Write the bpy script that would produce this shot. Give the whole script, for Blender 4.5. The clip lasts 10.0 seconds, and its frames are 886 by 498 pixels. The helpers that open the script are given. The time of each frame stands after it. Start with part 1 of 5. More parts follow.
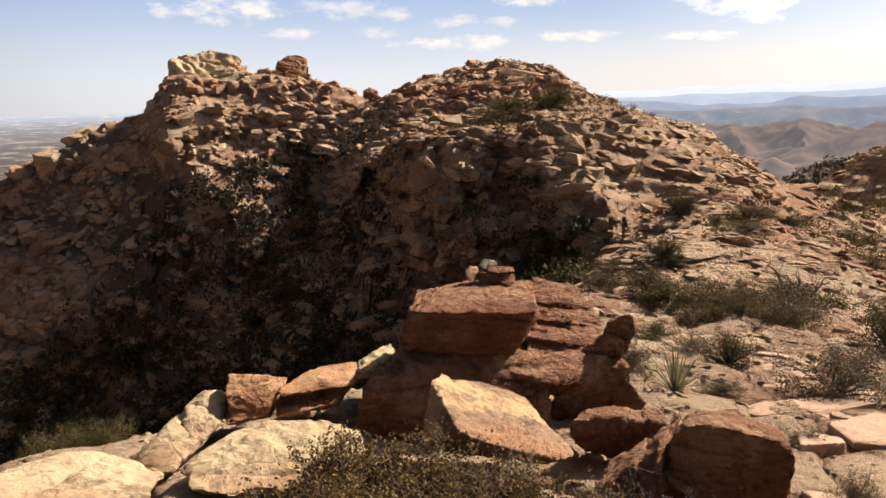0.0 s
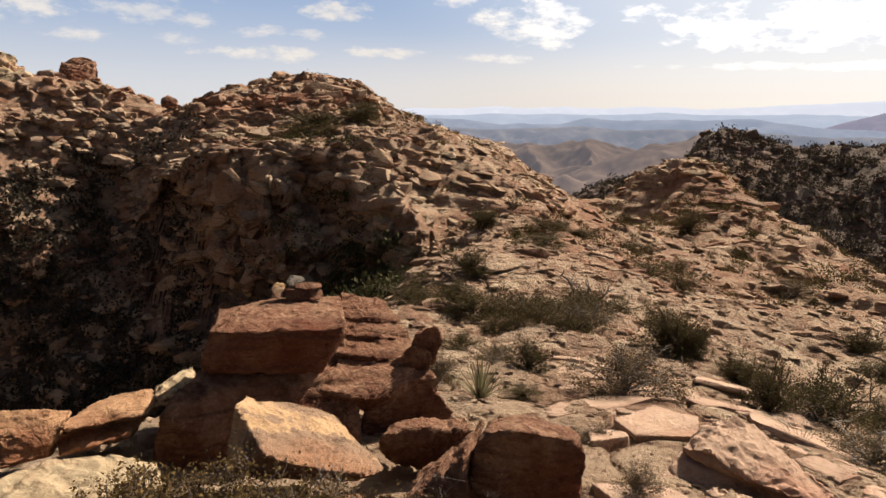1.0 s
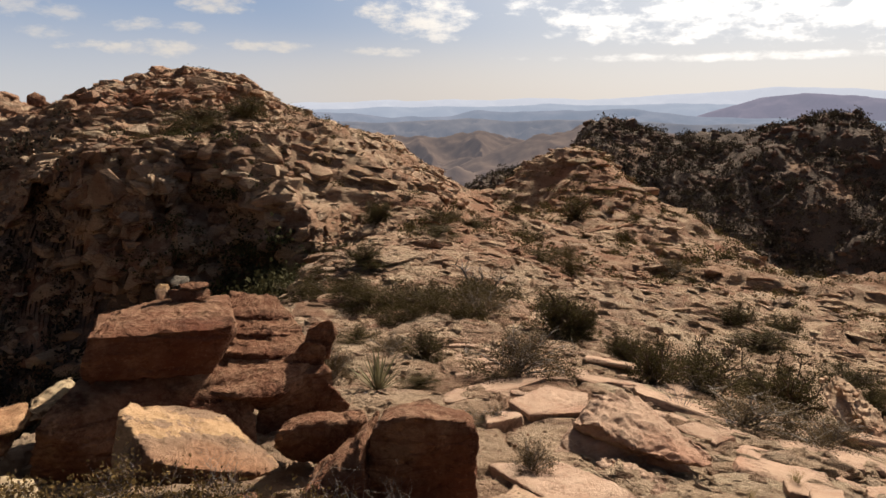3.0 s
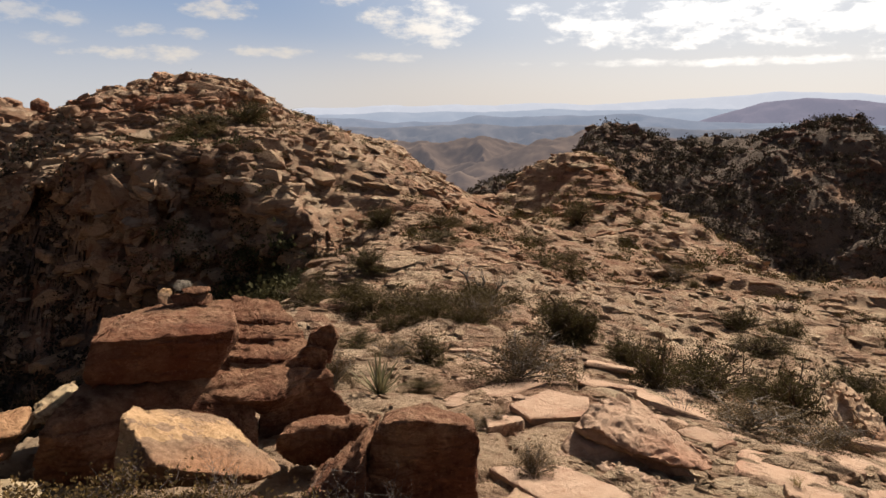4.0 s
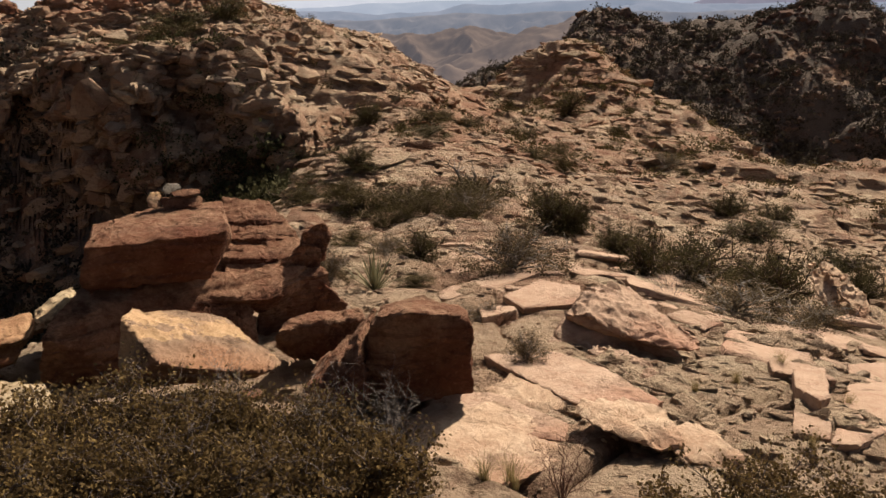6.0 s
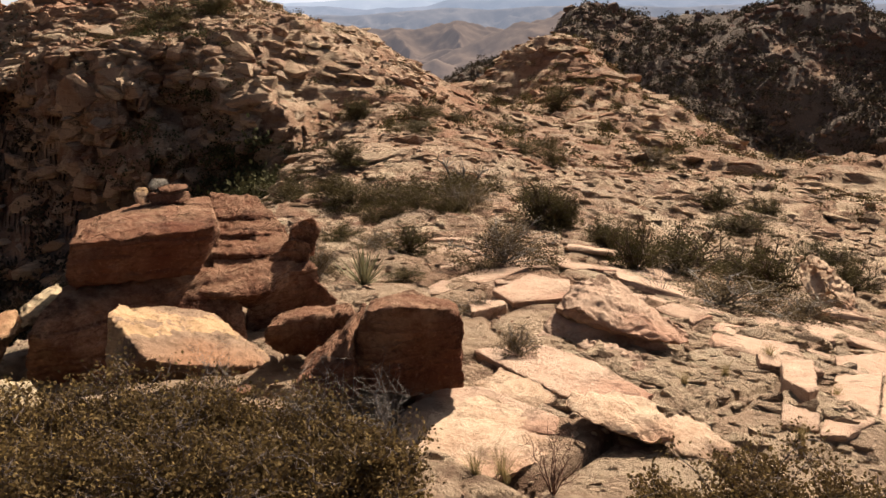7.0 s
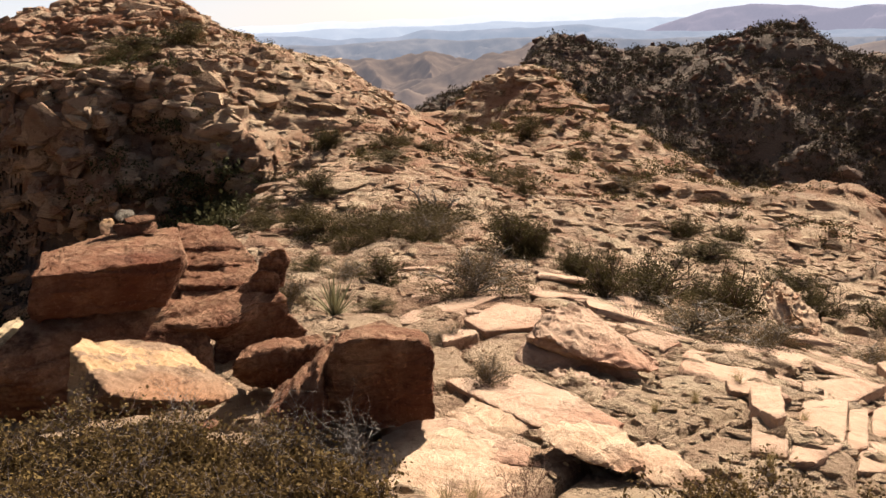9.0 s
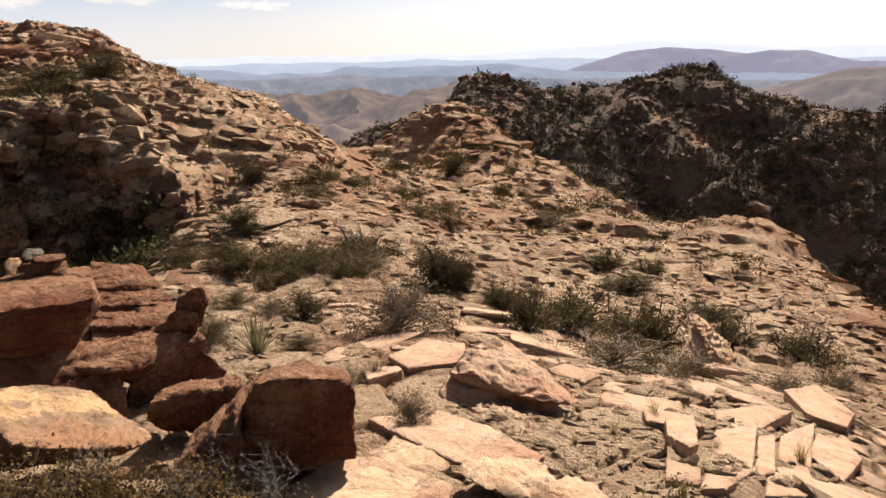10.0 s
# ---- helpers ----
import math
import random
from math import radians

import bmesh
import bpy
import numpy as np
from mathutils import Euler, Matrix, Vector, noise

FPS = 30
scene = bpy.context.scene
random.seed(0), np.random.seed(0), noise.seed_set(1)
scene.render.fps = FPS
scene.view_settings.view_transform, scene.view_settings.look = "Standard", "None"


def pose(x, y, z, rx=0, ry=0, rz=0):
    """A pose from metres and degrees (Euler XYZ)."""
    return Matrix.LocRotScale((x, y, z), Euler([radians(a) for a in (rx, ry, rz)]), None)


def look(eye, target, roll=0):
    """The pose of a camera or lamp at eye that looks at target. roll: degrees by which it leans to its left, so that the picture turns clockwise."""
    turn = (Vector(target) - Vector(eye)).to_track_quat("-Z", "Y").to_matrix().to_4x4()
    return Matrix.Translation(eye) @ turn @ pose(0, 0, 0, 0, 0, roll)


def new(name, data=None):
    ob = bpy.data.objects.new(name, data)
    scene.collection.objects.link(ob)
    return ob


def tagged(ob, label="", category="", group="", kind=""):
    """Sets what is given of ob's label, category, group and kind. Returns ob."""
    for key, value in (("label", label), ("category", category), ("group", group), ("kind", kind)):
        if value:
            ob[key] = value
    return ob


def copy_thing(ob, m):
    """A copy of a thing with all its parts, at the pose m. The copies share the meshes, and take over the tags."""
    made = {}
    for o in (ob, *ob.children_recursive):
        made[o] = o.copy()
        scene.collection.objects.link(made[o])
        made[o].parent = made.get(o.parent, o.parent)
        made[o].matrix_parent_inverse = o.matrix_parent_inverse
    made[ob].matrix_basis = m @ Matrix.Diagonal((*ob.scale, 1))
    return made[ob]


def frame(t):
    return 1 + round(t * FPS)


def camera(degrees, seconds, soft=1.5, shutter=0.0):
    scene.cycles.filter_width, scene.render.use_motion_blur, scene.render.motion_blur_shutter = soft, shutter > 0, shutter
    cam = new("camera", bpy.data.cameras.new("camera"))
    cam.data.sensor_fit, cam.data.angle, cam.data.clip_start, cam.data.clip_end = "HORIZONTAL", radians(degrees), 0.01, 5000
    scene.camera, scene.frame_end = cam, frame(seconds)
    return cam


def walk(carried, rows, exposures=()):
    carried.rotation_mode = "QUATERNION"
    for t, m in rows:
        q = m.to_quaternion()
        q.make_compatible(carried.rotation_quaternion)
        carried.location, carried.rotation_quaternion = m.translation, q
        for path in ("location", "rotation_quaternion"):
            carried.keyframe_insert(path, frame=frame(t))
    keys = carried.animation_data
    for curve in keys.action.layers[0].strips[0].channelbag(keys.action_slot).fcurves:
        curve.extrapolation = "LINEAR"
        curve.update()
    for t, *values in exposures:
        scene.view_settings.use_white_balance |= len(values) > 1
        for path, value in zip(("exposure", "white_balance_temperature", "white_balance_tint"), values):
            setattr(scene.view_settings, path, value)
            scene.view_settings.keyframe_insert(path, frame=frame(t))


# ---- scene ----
cam = camera(61.58, 10.0)
PATH = [
    (0.0, pose(-0.072, 0.048, 1.614, 78.600, 0.899, -0.181)),
    (0.5, pose(-0.059, 0.050, 1.608, 78.430, -1.132, -8.714)),
    (1.0, pose(-0.043, 0.059, 1.623, 79.685, -1.006, -14.590)),
    (1.5, pose(-0.013, 0.065, 1.623, 81.049, -0.047, -21.313)),
    (2.0, pose(-0.000, 0.067, 1.610, 79.343, 0.516, -23.243)),
    (2.5, pose(-0.004, 0.048, 1.602, 79.201, 0.002, -23.129)),
    (4.0, pose(-0.011, -0.014, 1.603, 79.660, -0.090, -22.748)),
    (4.5, pose(0.001, -0.007, 1.615, 79.858, 0.845, -23.518)),
    (5.0, pose(0.006, -0.017, 1.618, 79.714, 0.743, -23.574)),
    (5.5, pose(0.014, -0.026, 1.599, 78.657, 1.134, -26.014)),
    (6.0, pose(-0.003, -0.018, 1.588, 71.655, 1.595, -23.815)),
    (7.5, pose(0.000, -0.006, 1.574, 71.230, 1.715, -25.146)),
    (8.0, pose(0.003, -0.009, 1.577, 72.120, 2.282, -25.255)),
    (8.5, pose(0.010, -0.012, 1.578, 72.731, 1.737, -26.263)),
    (9.0, pose(0.014, -0.006, 1.586, 73.404, 1.287, -26.838)),
    (9.5, pose(0.012, -0.010, 1.583, 73.852, 0.978, -27.917)),
    (10.0, pose(0.038, -0.060, 1.613, 76.002, 0.259, -32.285)),
]
EXPOSURES = [(0.0, 1.6), (2.0, 1.04), (5.5, 1.08), (6.2, 1.13), (7.3, 1.64), (8.3, 1.74), (10.0, 1.56)]
walk(cam, PATH, EXPOSURES)

# ---- sky and sun ----
SUN_BEARING, SUN_HEIGHT = 52.0, 39.0


def node(tree, kind, **values):
    n = tree.nodes.new(kind)
    for key, value in values.items():
        setattr(n, key, value)
    return n


def link(tree, a, b):
    tree.links.new(a, b)


def calc(tree, op, a, b=0.0, c=None):
    n = node(tree, "ShaderNodeMath", operation=op)
    for i, v in enumerate((a, b, c)):
        if v is None:
            continue
        if isinstance(v, (int, float)):
            n.inputs[i].default_value = v
        else:
            link(tree, v, n.inputs[i])
    return n.outputs[0]


def fade(tree, value, low, high):
    n = node(tree, "ShaderNodeMapRange", interpolation_type="SMOOTHSTEP")
    link(tree, value, n.inputs["Value"])
    n.inputs["From Min"].default_value, n.inputs["From Max"].default_value = low, high
    return n.outputs["Result"]


def blend(tree, factor, a, b, kind="MIX"):
    n = node(tree, "ShaderNodeMix", data_type="RGBA", blend_type=kind)
    for socket, v in ((n.inputs[0], factor), (n.inputs[6], a), (n.inputs[7], b)):
        if isinstance(v, (int, float)):
            socket.default_value = v
        elif isinstance(v, tuple):
            socket.default_value = (*v, 1.0)
        else:
            link(tree, v, socket)
    return n.outputs[2]


def build_sky():
    world = bpy.data.worlds.new("sky")
    scene.world = world
    world.use_nodes = True
    t = world.node_tree
    t.nodes.clear()
    sky = node(t, "ShaderNodeTexSky", sky_type="NISHITA", sun_disc=False)
    sky.sun_elevation, sky.sun_rotation = radians(SUN_HEIGHT), radians(SUN_BEARING)
    sky.altitude, sky.air_density, sky.dust_density, sky.ozone_density = 1500, 1.0, 2.2, 1.0
    way = node(t, "ShaderNodeTexCoord").outputs["Generated"]
    split = node(t, "ShaderNodeSeparateXYZ")
    link(t, way, split.inputs[0])
    x, y, z = split.outputs
    bearing = calc(t, "MULTIPLY", calc(t, "ARCTAN2", x, y), 57.2958)
    height = calc(t, "MULTIPLY", calc(t, "ARCSINE", z), 57.2958)
    # the clouds: ragged puffs placed by bearing and height to fit the camera's view
    spot = node(t, "ShaderNodeCombineXYZ")
    link(t, bearing, spot.inputs[0])
    link(t, calc(t, "MULTIPLY", height, 2.2), spot.inputs[1])
    rag = node(t, "ShaderNodeTexNoise")
    rag.inputs["Scale"].default_value, rag.inputs["Detail"].default_value = 0.42, 8
    rag.inputs["Roughness"].default_value = 0.62
    link(t, spot.outputs[0], rag.inputs["Vector"])
    wobble = calc(t, "MULTIPLY", calc(t, "SUBTRACT", rag.outputs["Fac"], 0.5), 5.2)
    cover = None
    for cb, ch, wb, wh, thick in CLOUDS:
        a = calc(t, "POWER", calc(t, "ABSOLUTE", calc(t, "DIVIDE", calc(t, "SUBTRACT", bearing, cb), wb)), 2)
        b = calc(t, "POWER", calc(t, "ABSOLUTE", calc(t, "DIVIDE", calc(t, "SUBTRACT", height, ch), wh)), 2)
        puff = calc(t, "SUBTRACT", calc(t, "ADD", 1.0, wobble), calc(t, "ADD", a, b))
        puff = calc(t, "MULTIPLY", fade(t, puff, 0.0, 1.5), thick)
        cover = puff if cover is None else calc(t, "MAXIMUM", cover, puff)
    # broken cloud over the rest of the sky
    wide = node(t, "ShaderNodeTexNoise")
    wide.inputs["Scale"].default_value, wide.inputs["Detail"].default_value = 0.05, 7
    link(t, spot.outputs[0], wide.inputs["Vector"])
    upper = calc(t, "MULTIPLY", fade(t, wide.outputs["Fac"], 0.5, 0.68), calc(t, "MULTIPLY", fade(t, height, 11, 18), 0.25))
    cover = calc(t, "MAXIMUM", cover, upper)
    # brightness of the veil round the sun
    sun_way = node(t, "ShaderNodeVectorMath", operation="DOT_PRODUCT")
    link(t, way, sun_way.inputs[0])
    a, h = radians(SUN_BEARING), radians(SUN_HEIGHT)
    sun_way.inputs[1].default_value = (math.sin(a) * math.cos(h), math.cos(a) * math.cos(h), math.sin(h))
    near = fade(t, sun_way.outputs["Value"], 0.64, 0.97)
    lit = blend(t, near, (8.2, 7.6, 7.0), (22.0, 21.0, 19.5))
    low = blend(t, fade(t, height, 0.0, 9.0), (6.6, 6.6, 6.9), (3.1, 4.1, 6.0))
    low = blend(t, fade(t, height, 9.0, 32.0), low, (0.14, 0.27, 0.62))
    low = blend(t, fade(t, sun_way.outputs["Value"], 0.3, -0.4), low, (0.25, 0.32, 0.45))
    low = blend(t, calc(t, "MULTIPLY", fade(t, sun_way.outputs["Value"], 0.45, 0.75), fade(t, height, 6.0, 1.0)), low, (7.4, 6.7, 6.3))
    base = blend(t, 0.9, sky.outputs[0], low)
    base = blend(t, calc(t, "MULTIPLY", near, 0.75), base, (12.0, 11.4, 10.6))
    full = blend(t, cover, base, lit)
    back = node(t, "ShaderNodeBackground")
    back.inputs["Strength"].default_value = SKY_STRENGTH
    link(t, full, back.inputs["Color"])
    link(t, back.outputs[0], node(t, "ShaderNodeOutputWorld").inputs[0])


# bearing, height, half width, half height in degrees, thickness
CLOUDS = [
    (-15.4, 6.3, 4.9, 1.0, 0.9), (-10.7, 4.8, 2.6, 0.5, 0.8), (-7.3, 6.5, 3.6, 0.8, 0.6), (-3.6, 6.2, 2.0, 0.7, 0.6), (-4.4, 4.9, 2.2, 0.5, 0.6),
    (2.2, 4.1, 5.6, 0.6, 0.95), (10.5, 4.35, 3.5, 0.5, 0.95), (17.9, 4.1, 3.2, 0.4, 0.9), (0.9, 5.6, 2.2, 0.5, 0.7), (4.4, 5.5, 1.4, 0.45, 0.7),
    (6.4, 7.2, 3.6, 0.75, 0.85), (-5.0, 8.2, 4.0, 0.9, 0.6), (21.2, 6.7, 4.6, 1.7, 1.0), (22.4, 5.1, 2.5, 0.45, 0.9), (15.6, 8.2, 1.8, 0.7, 0.8),
    (28.9, 7.6, 1.4, 0.5, 0.8), (34.6, 6.3, 5.8, 1.5, 1.0), (40.6, 6.4, 4.4, 1.9, 1.0), (46.0, 6.8, 6.5, 2.2, 1.0), (54.0, 6.5, 7.0, 2.5, 1.0),
    (43.0, 3.6, 14.0, 0.35, 0.6), (30.0, 10.5, 9.0, 1.2, 0.9), (8.0, 9.5, 6.0, 0.9, 0.7),
]
SKY_STRENGTH = 0.044
build_sky()

sun = new("sun", bpy.data.lights.new("sun", "SUN"))
sun.data.energy, sun.data.angle, sun.data.color = 4.4, radians(0.6), (1.0, 0.88, 0.73)
sun.matrix_world = look((0, 0, 0), [-c for c in (
    math.sin(radians(SUN_BEARING)) * math.cos(radians(SUN_HEIGHT)),
    math.cos(radians(SUN_BEARING)) * math.cos(radians(SUN_HEIGHT)), math.sin(radians(SUN_HEIGHT)))])

# ---- the lie of the land ----
# Break lines of the ground: bearing in degrees, distance in metres, height below or above the eye as a slope in degrees.
EYE = 1.6
CREST = [(-36, 96, -8), (-30.7, 94, -5.0), (-27.2, 92, -3.2), (-24.9, 91, -1.8), (-23.8, 91, -1.0), (-21.6, 90, -0.4), (-20.6, 88, 1.2), (-19.4, 88, 2.7), (-16.7, 90, 3.2),
         (-14.1, 90, 2.4), (-12.2, 90, 2.2), (-9.8, 88, 1.7), (-8.7, 86, 0.8), (-6.5, 82, -0.2), (-4.5, 82, -0.2), (-3.3, 84, 0.8), (-1.5, 88, 1.6),
         (1.5, 92, 2.0), (5, 91, 1.85), (7, 90, 1.2), (9, 88, 0.7), (9.8, 87, -0.2), (11, 85, -0.5), (13, 83, -1.1), (16, 80, -1.9), (18.3, 78, -2.3),
         (19.8, 77, -3.0), (20.5, 77, -4.1), (23.5, 78, -5.9), (26.2, 80, -7.0), (29.3, 78, -8.5)]
BEHIND_CREST = [(-36, 135, -14), (-28, 130, -13), (-15, 125, -8), (-4, 118, -10), (4, 124, -9), (12, 116, -10), (20, 108, -11), (25, 110, -11)]
TERRACE = [(-6, 60, -5.4), (-3, 54, -5.2), (3, 50.5, -5.4), (8, 48.5, -5.9), (12, 47, -6.8), (15, 46.5, -8.2)]
SHOULDER = [(-20, 77, -1.8), (-14, 77, -2.0), (-9, 75, -2.4), (-6, 70, -3.2), (-3, 65, -3.6), (3, 62, -3.9)]
CLIFF_FOOT = [(-8, 56, -18.5), (-3, 50.2, -17), (3, 46.8, -15), (8, 44.9, -13.4), (12.5, 43.6, -11.4), (16, 42.3, -9.9)]
GULLY = [(-42, 70, -26), (-32, 68, -23), (-24, 66, -21), (-16, 62, -20), (-10, 52, -22.5), (-3, 42, -21.8), (3, 38.5, -18.3), (8, 37, -15.0)]
SPUR_EDGE = [(-42, 7, -23), (-30, 6.5, -22.5), (-20, 6.2, -23), (-8, 7.0, -21.5), (0, 9, -20), (6, 13, -18), (10, 20, -14.8), (13, 30, -11.8), (15.5, 38, -10.4)]
SPUR_FALL = [(-42, 17, -37), (-30, 17, -36), (-20, 17, -35), (-8, 18, -32), (1, 22, -26), (7, 30, -19.5)]
SADDLE = [(15, 15, -16.8), (21, 12, -17.2), (28, 22, -12.4), (21.6, 32, -9.9), (18, 46, -7.1), (24, 60, -6.8), (29, 66, -8.6), (15, 25, -13)]
EAST_SLOPE = [(50, 12, -20.8), (45, 18, -18), (45, 30, -13.8), (37, 40, -12), (37, 60, -9.8), (45, 55, -11.2), (50, 45, -13),
              (55, 30, -15.5), (55, 18, -19), (66, 12, -22.5), (68, 25, -19)]
EAST_EDGE = [(41.7, 90, -8.8), (44.9, 82, -10.1), (48.8, 70, -12.3), (51.4, 62, -13.3), (53.5, 62, -13.0), (55.7, 62, -12.4), (58.8, 58, -13.5),
             (61, 50, -15.2), (64.5, 42, -17.8), (76, 36, -20)]
EAST_FALL = [(38, 120, -13), (45, 108, -17), (55, 88, -23), (65, 66, -30), (78, 56, -34)]
NOTCH_HILL = [(29.2, 88, -3.9), (30.7, 90, -2.9), (32.6, 92, -2.1), (34.5, 93, -2.6), (37, 93, -4.3), (38.7, 92, -6.2)]
NOTCH_BACK = [(26, 106, -10), (32, 118, -9.5), (37, 122, -10)]
FAR_RIDGE = [(23.5, 165, -7.8), (24.3, 165, -6.9), (25.8, 165, -5.7), (27.3, 168, -5.1), (29, 172, -4.8), (31, 190, -4.1), (32.6, 215, -3.1), (33.2, 235, -2.0),
             (34, 240, -1.3), (35.5, 240, -0.95), (37, 240, -1.2), (38.8, 238, -1.8), (40, 236, -1.7), (40.8, 235, -1.2), (41.9, 234, -1.05), (43.3, 231, -1.4),
             (44, 229, -1.7), (46.3, 226, -1.1), (48.4, 223, -0.5), (50, 221, -0.35), (51.5, 220, -0.5), (52.5, 220, -1.2), (54, 220, -1.8), (56.5, 220, -2.1),
             (57.5, 219, -2.8), (60, 217, -3.2), (62.6, 215, -3.2), (74, 210, -3.9)]
GORGE = [(24, 128, -12), (26, 128, -12.5), (30, 132, -12.5), (34, 138, -12.5), (40, 142, -13.5), (47, 145, -15), (55, 145, -17), (65, 140, -20), (78, 135, -22)]
FAR_BACK = [(23, 205, -9), (30, 235, -8), (35, 280, -5), (45, 275, -5), (55, 265, -6), (74, 260, -8)]
NEAR = [(-40, 3, -34), (-20, 3.4, -31.5), (-5, 3.6, -31), (20, 3, -35.5), (28, 3.8, -31.8), (33, 5, -27.3), (35, 7.4, -21.8), (45, 6, -26), (58, 5, -29),
        (58, 8, -23.2), (75, 4, -35), (14, 5, -26.8), (20, 7, -22.8), (10, 9.5, -19.6), (6, 4.4, -28.5)]
ROUND = [(-60, 20, -36), (-60, 60, -26), (-60, 140, -20), (95, 20, -26), (95, 60, -30), (95, 160, -24), (130, 12, -20), (180, 12, -10), (180, 60, 6), (180, 150, 8),
         (135, 70, -14), (-130, 14, -16), (-130, 70, -10), (-90, 12, -30), (-130, 200, -14), (130, 200, -12), (-95, 180, -20)]
VALLEY = [(b, 420, -14.5) for b in range(-180, 180, 30)] + [(b, 700, -10.5) for b in range(-180, 180, 30)]


def densified(points, step=1.6):
    out = []
    for (a, d, e), (b, f, g) in zip(points, points[1:]):
        n = max(1, int(abs(b - a) / step))
        out += [(a + (b - a) * i / n, d + (f - d) * i / n, e + (g - e) * i / n) for i in range(n)]
    return out + [points[-1]]


def unrolled(bearing, distance):
    """Bearing and log distance as a plane, in which the lines lie about evenly spaced."""
    return np.stack([np.asarray(bearing) / 9.0, np.log(np.maximum(distance, 0.8)) * 3.0], -1)


KNOTS = []
for line_ in (CREST, BEHIND_CREST, TERRACE, SHOULDER, CLIFF_FOOT, GULLY, SPUR_EDGE, SPUR_FALL, EAST_EDGE, EAST_FALL, NOTCH_HILL, NOTCH_BACK, FAR_RIDGE, GORGE, FAR_BACK):
    KNOTS += densified(line_)
KNOTS += SADDLE + EAST_SLOPE + NEAR + ROUND + VALLEY
KNOTS += [(b, 1.0, -57.0) for b in range(-180, 180, 20)]
KNOTS += [(b + s * 360, d, e) for b, d, e in KNOTS for s in (-1, 1) if b * s < -110]
KNOTS = np.array(KNOTS, float)
KNOT_AT = unrolled(KNOTS[:, 0], KNOTS[:, 1])
KNOT_HEIGHT = KNOTS[:, 1] * np.tan(np.radians(KNOTS[:, 2]))
# the slope in degrees, rather than the height, is carried between the lines
GAP = np.linalg.norm(KNOT_AT[:, None] - KNOT_AT[None], axis=-1)
WEIGHT = np.linalg.solve(GAP + 1e-3 * np.eye(len(GAP)), KNOTS[:, 2])


def plain_height(x, y):
    """The smooth lie of the land, in metres above the camera's standing place."""
    shape = np.shape(x)
    x, y = np.ravel(x).astype(float), np.ravel(y).astype(float)
    d = np.maximum(np.hypot(x, y), 0.8)
    at = unrolled(np.degrees(np.arctan2(x, y)), d)
    out = np.empty(len(x))
    for i in range(0, len(x), 20000):
        part_ = at[i:i + 20000]
        gap = np.sqrt(np.maximum((part_ ** 2).sum(1)[:, None] + (KNOT_AT ** 2).sum(1)[None] - 2 * part_ @ KNOT_AT.T, 0))
        out[i:i + 20000] = gap @ WEIGHT
    return (EYE + d * np.tan(np.radians(np.clip(out, -60, 30)))).reshape(shape)


def hashed(i, j, seed):
    h = (i.astype(np.int64) * 374761393 + j.astype(np.int64) * 668265263 + seed * 1274126177) & 0xFFFFFFFF
    h = ((h ^ (h >> 13)) * 1103515245) & 0xFFFFFFFF
    h = ((h ^ (h >> 16)) * 747796405) & 0xFFFFFFFF
    return ((h ^ (h >> 15)) & 0xFFFFFF) / float(0x1000000)


def swell(x, y, size, seed):
    """Smooth noise, -1 to 1."""
    u, v = x / size, y / size
    i, j = np.floor(u), np.floor(v)
    a, b = u - i, v - j
    a, b = a * a * a * (a * (a * 6 - 15) + 10), b * b * b * (b * (b * 6 - 15) + 10)
    h = lambda p, q: hashed(i + p, j + q, seed)
    return 2 * ((h(0, 0) * (1 - a) + h(1, 0) * a) * (1 - b) + (h(0, 1) * (1 - a) + h(1, 1) * a) * b) - 1


def swells(x, y, size, seed, octaves=4, fall=0.5):
    return sum(swell(x + 17.3 * k, y - 9.1 * k, size / 2 ** k, seed + k) * fall ** k for k in range(octaves))


def blocks(x, y, size, seed, tilt=0.35):
    """Broken rock: each cell is a tilted slab of its own height. Returns height, nearness to a joint, and the cell's chance number."""
    u, v = x / size, y / size
    i, j = np.floor(u), np.floor(v)
    best = np.full(u.shape, 9.0)
    second = np.full(u.shape, 9.0)
    own = [np.zeros(u.shape) for _ in range(4)]
    for p in (-1, 0, 1):
        for q in (-1, 0, 1):
            cx, cy = i + p + 0.1 + 0.8 * hashed(i + p, j + q, seed), j + q + 0.1 + 0.8 * hashed(i + p, j + q, seed + 1)
            d = np.hypot(u - cx, v - cy)
            closer = d < best
            second = np.where(closer, best, np.minimum(second, d))
            chance = hashed(i + p, j + q, seed + 2)
            for k, value in enumerate((u - cx, v - cy, chance, hashed(i + p, j + q, seed + 3))):
                own[k] = np.where(closer, value, own[k])
            best = np.minimum(best, d)
    lean_x, lean_y = own[2] - 0.5, own[3] - 0.5
    height = (own[2] * 7.31 % 1.0 - 0.5) + 2 * tilt * (own[0] * lean_x + own[1] * lean_y)
    edge = 1 - np.exp(-((second - best) / 0.1) ** 2)
    return height * size * edge, np.exp(-(second - best) / 0.09), own[2]


def ledges(z, thick):
    """Bedding: flat treads and steep risers."""
    k = z / thick
    i = np.floor(k)
    f = k - i
    return thick * (i + np.clip((f - 0.55) / 0.45, 0, 1) ** 0.7 + 0.12 * f) - z


def ramp(v, low, high):
    t = np.clip((v - low) / (high - low), 0, 1)
    return t * t * (3 - 2 * t)


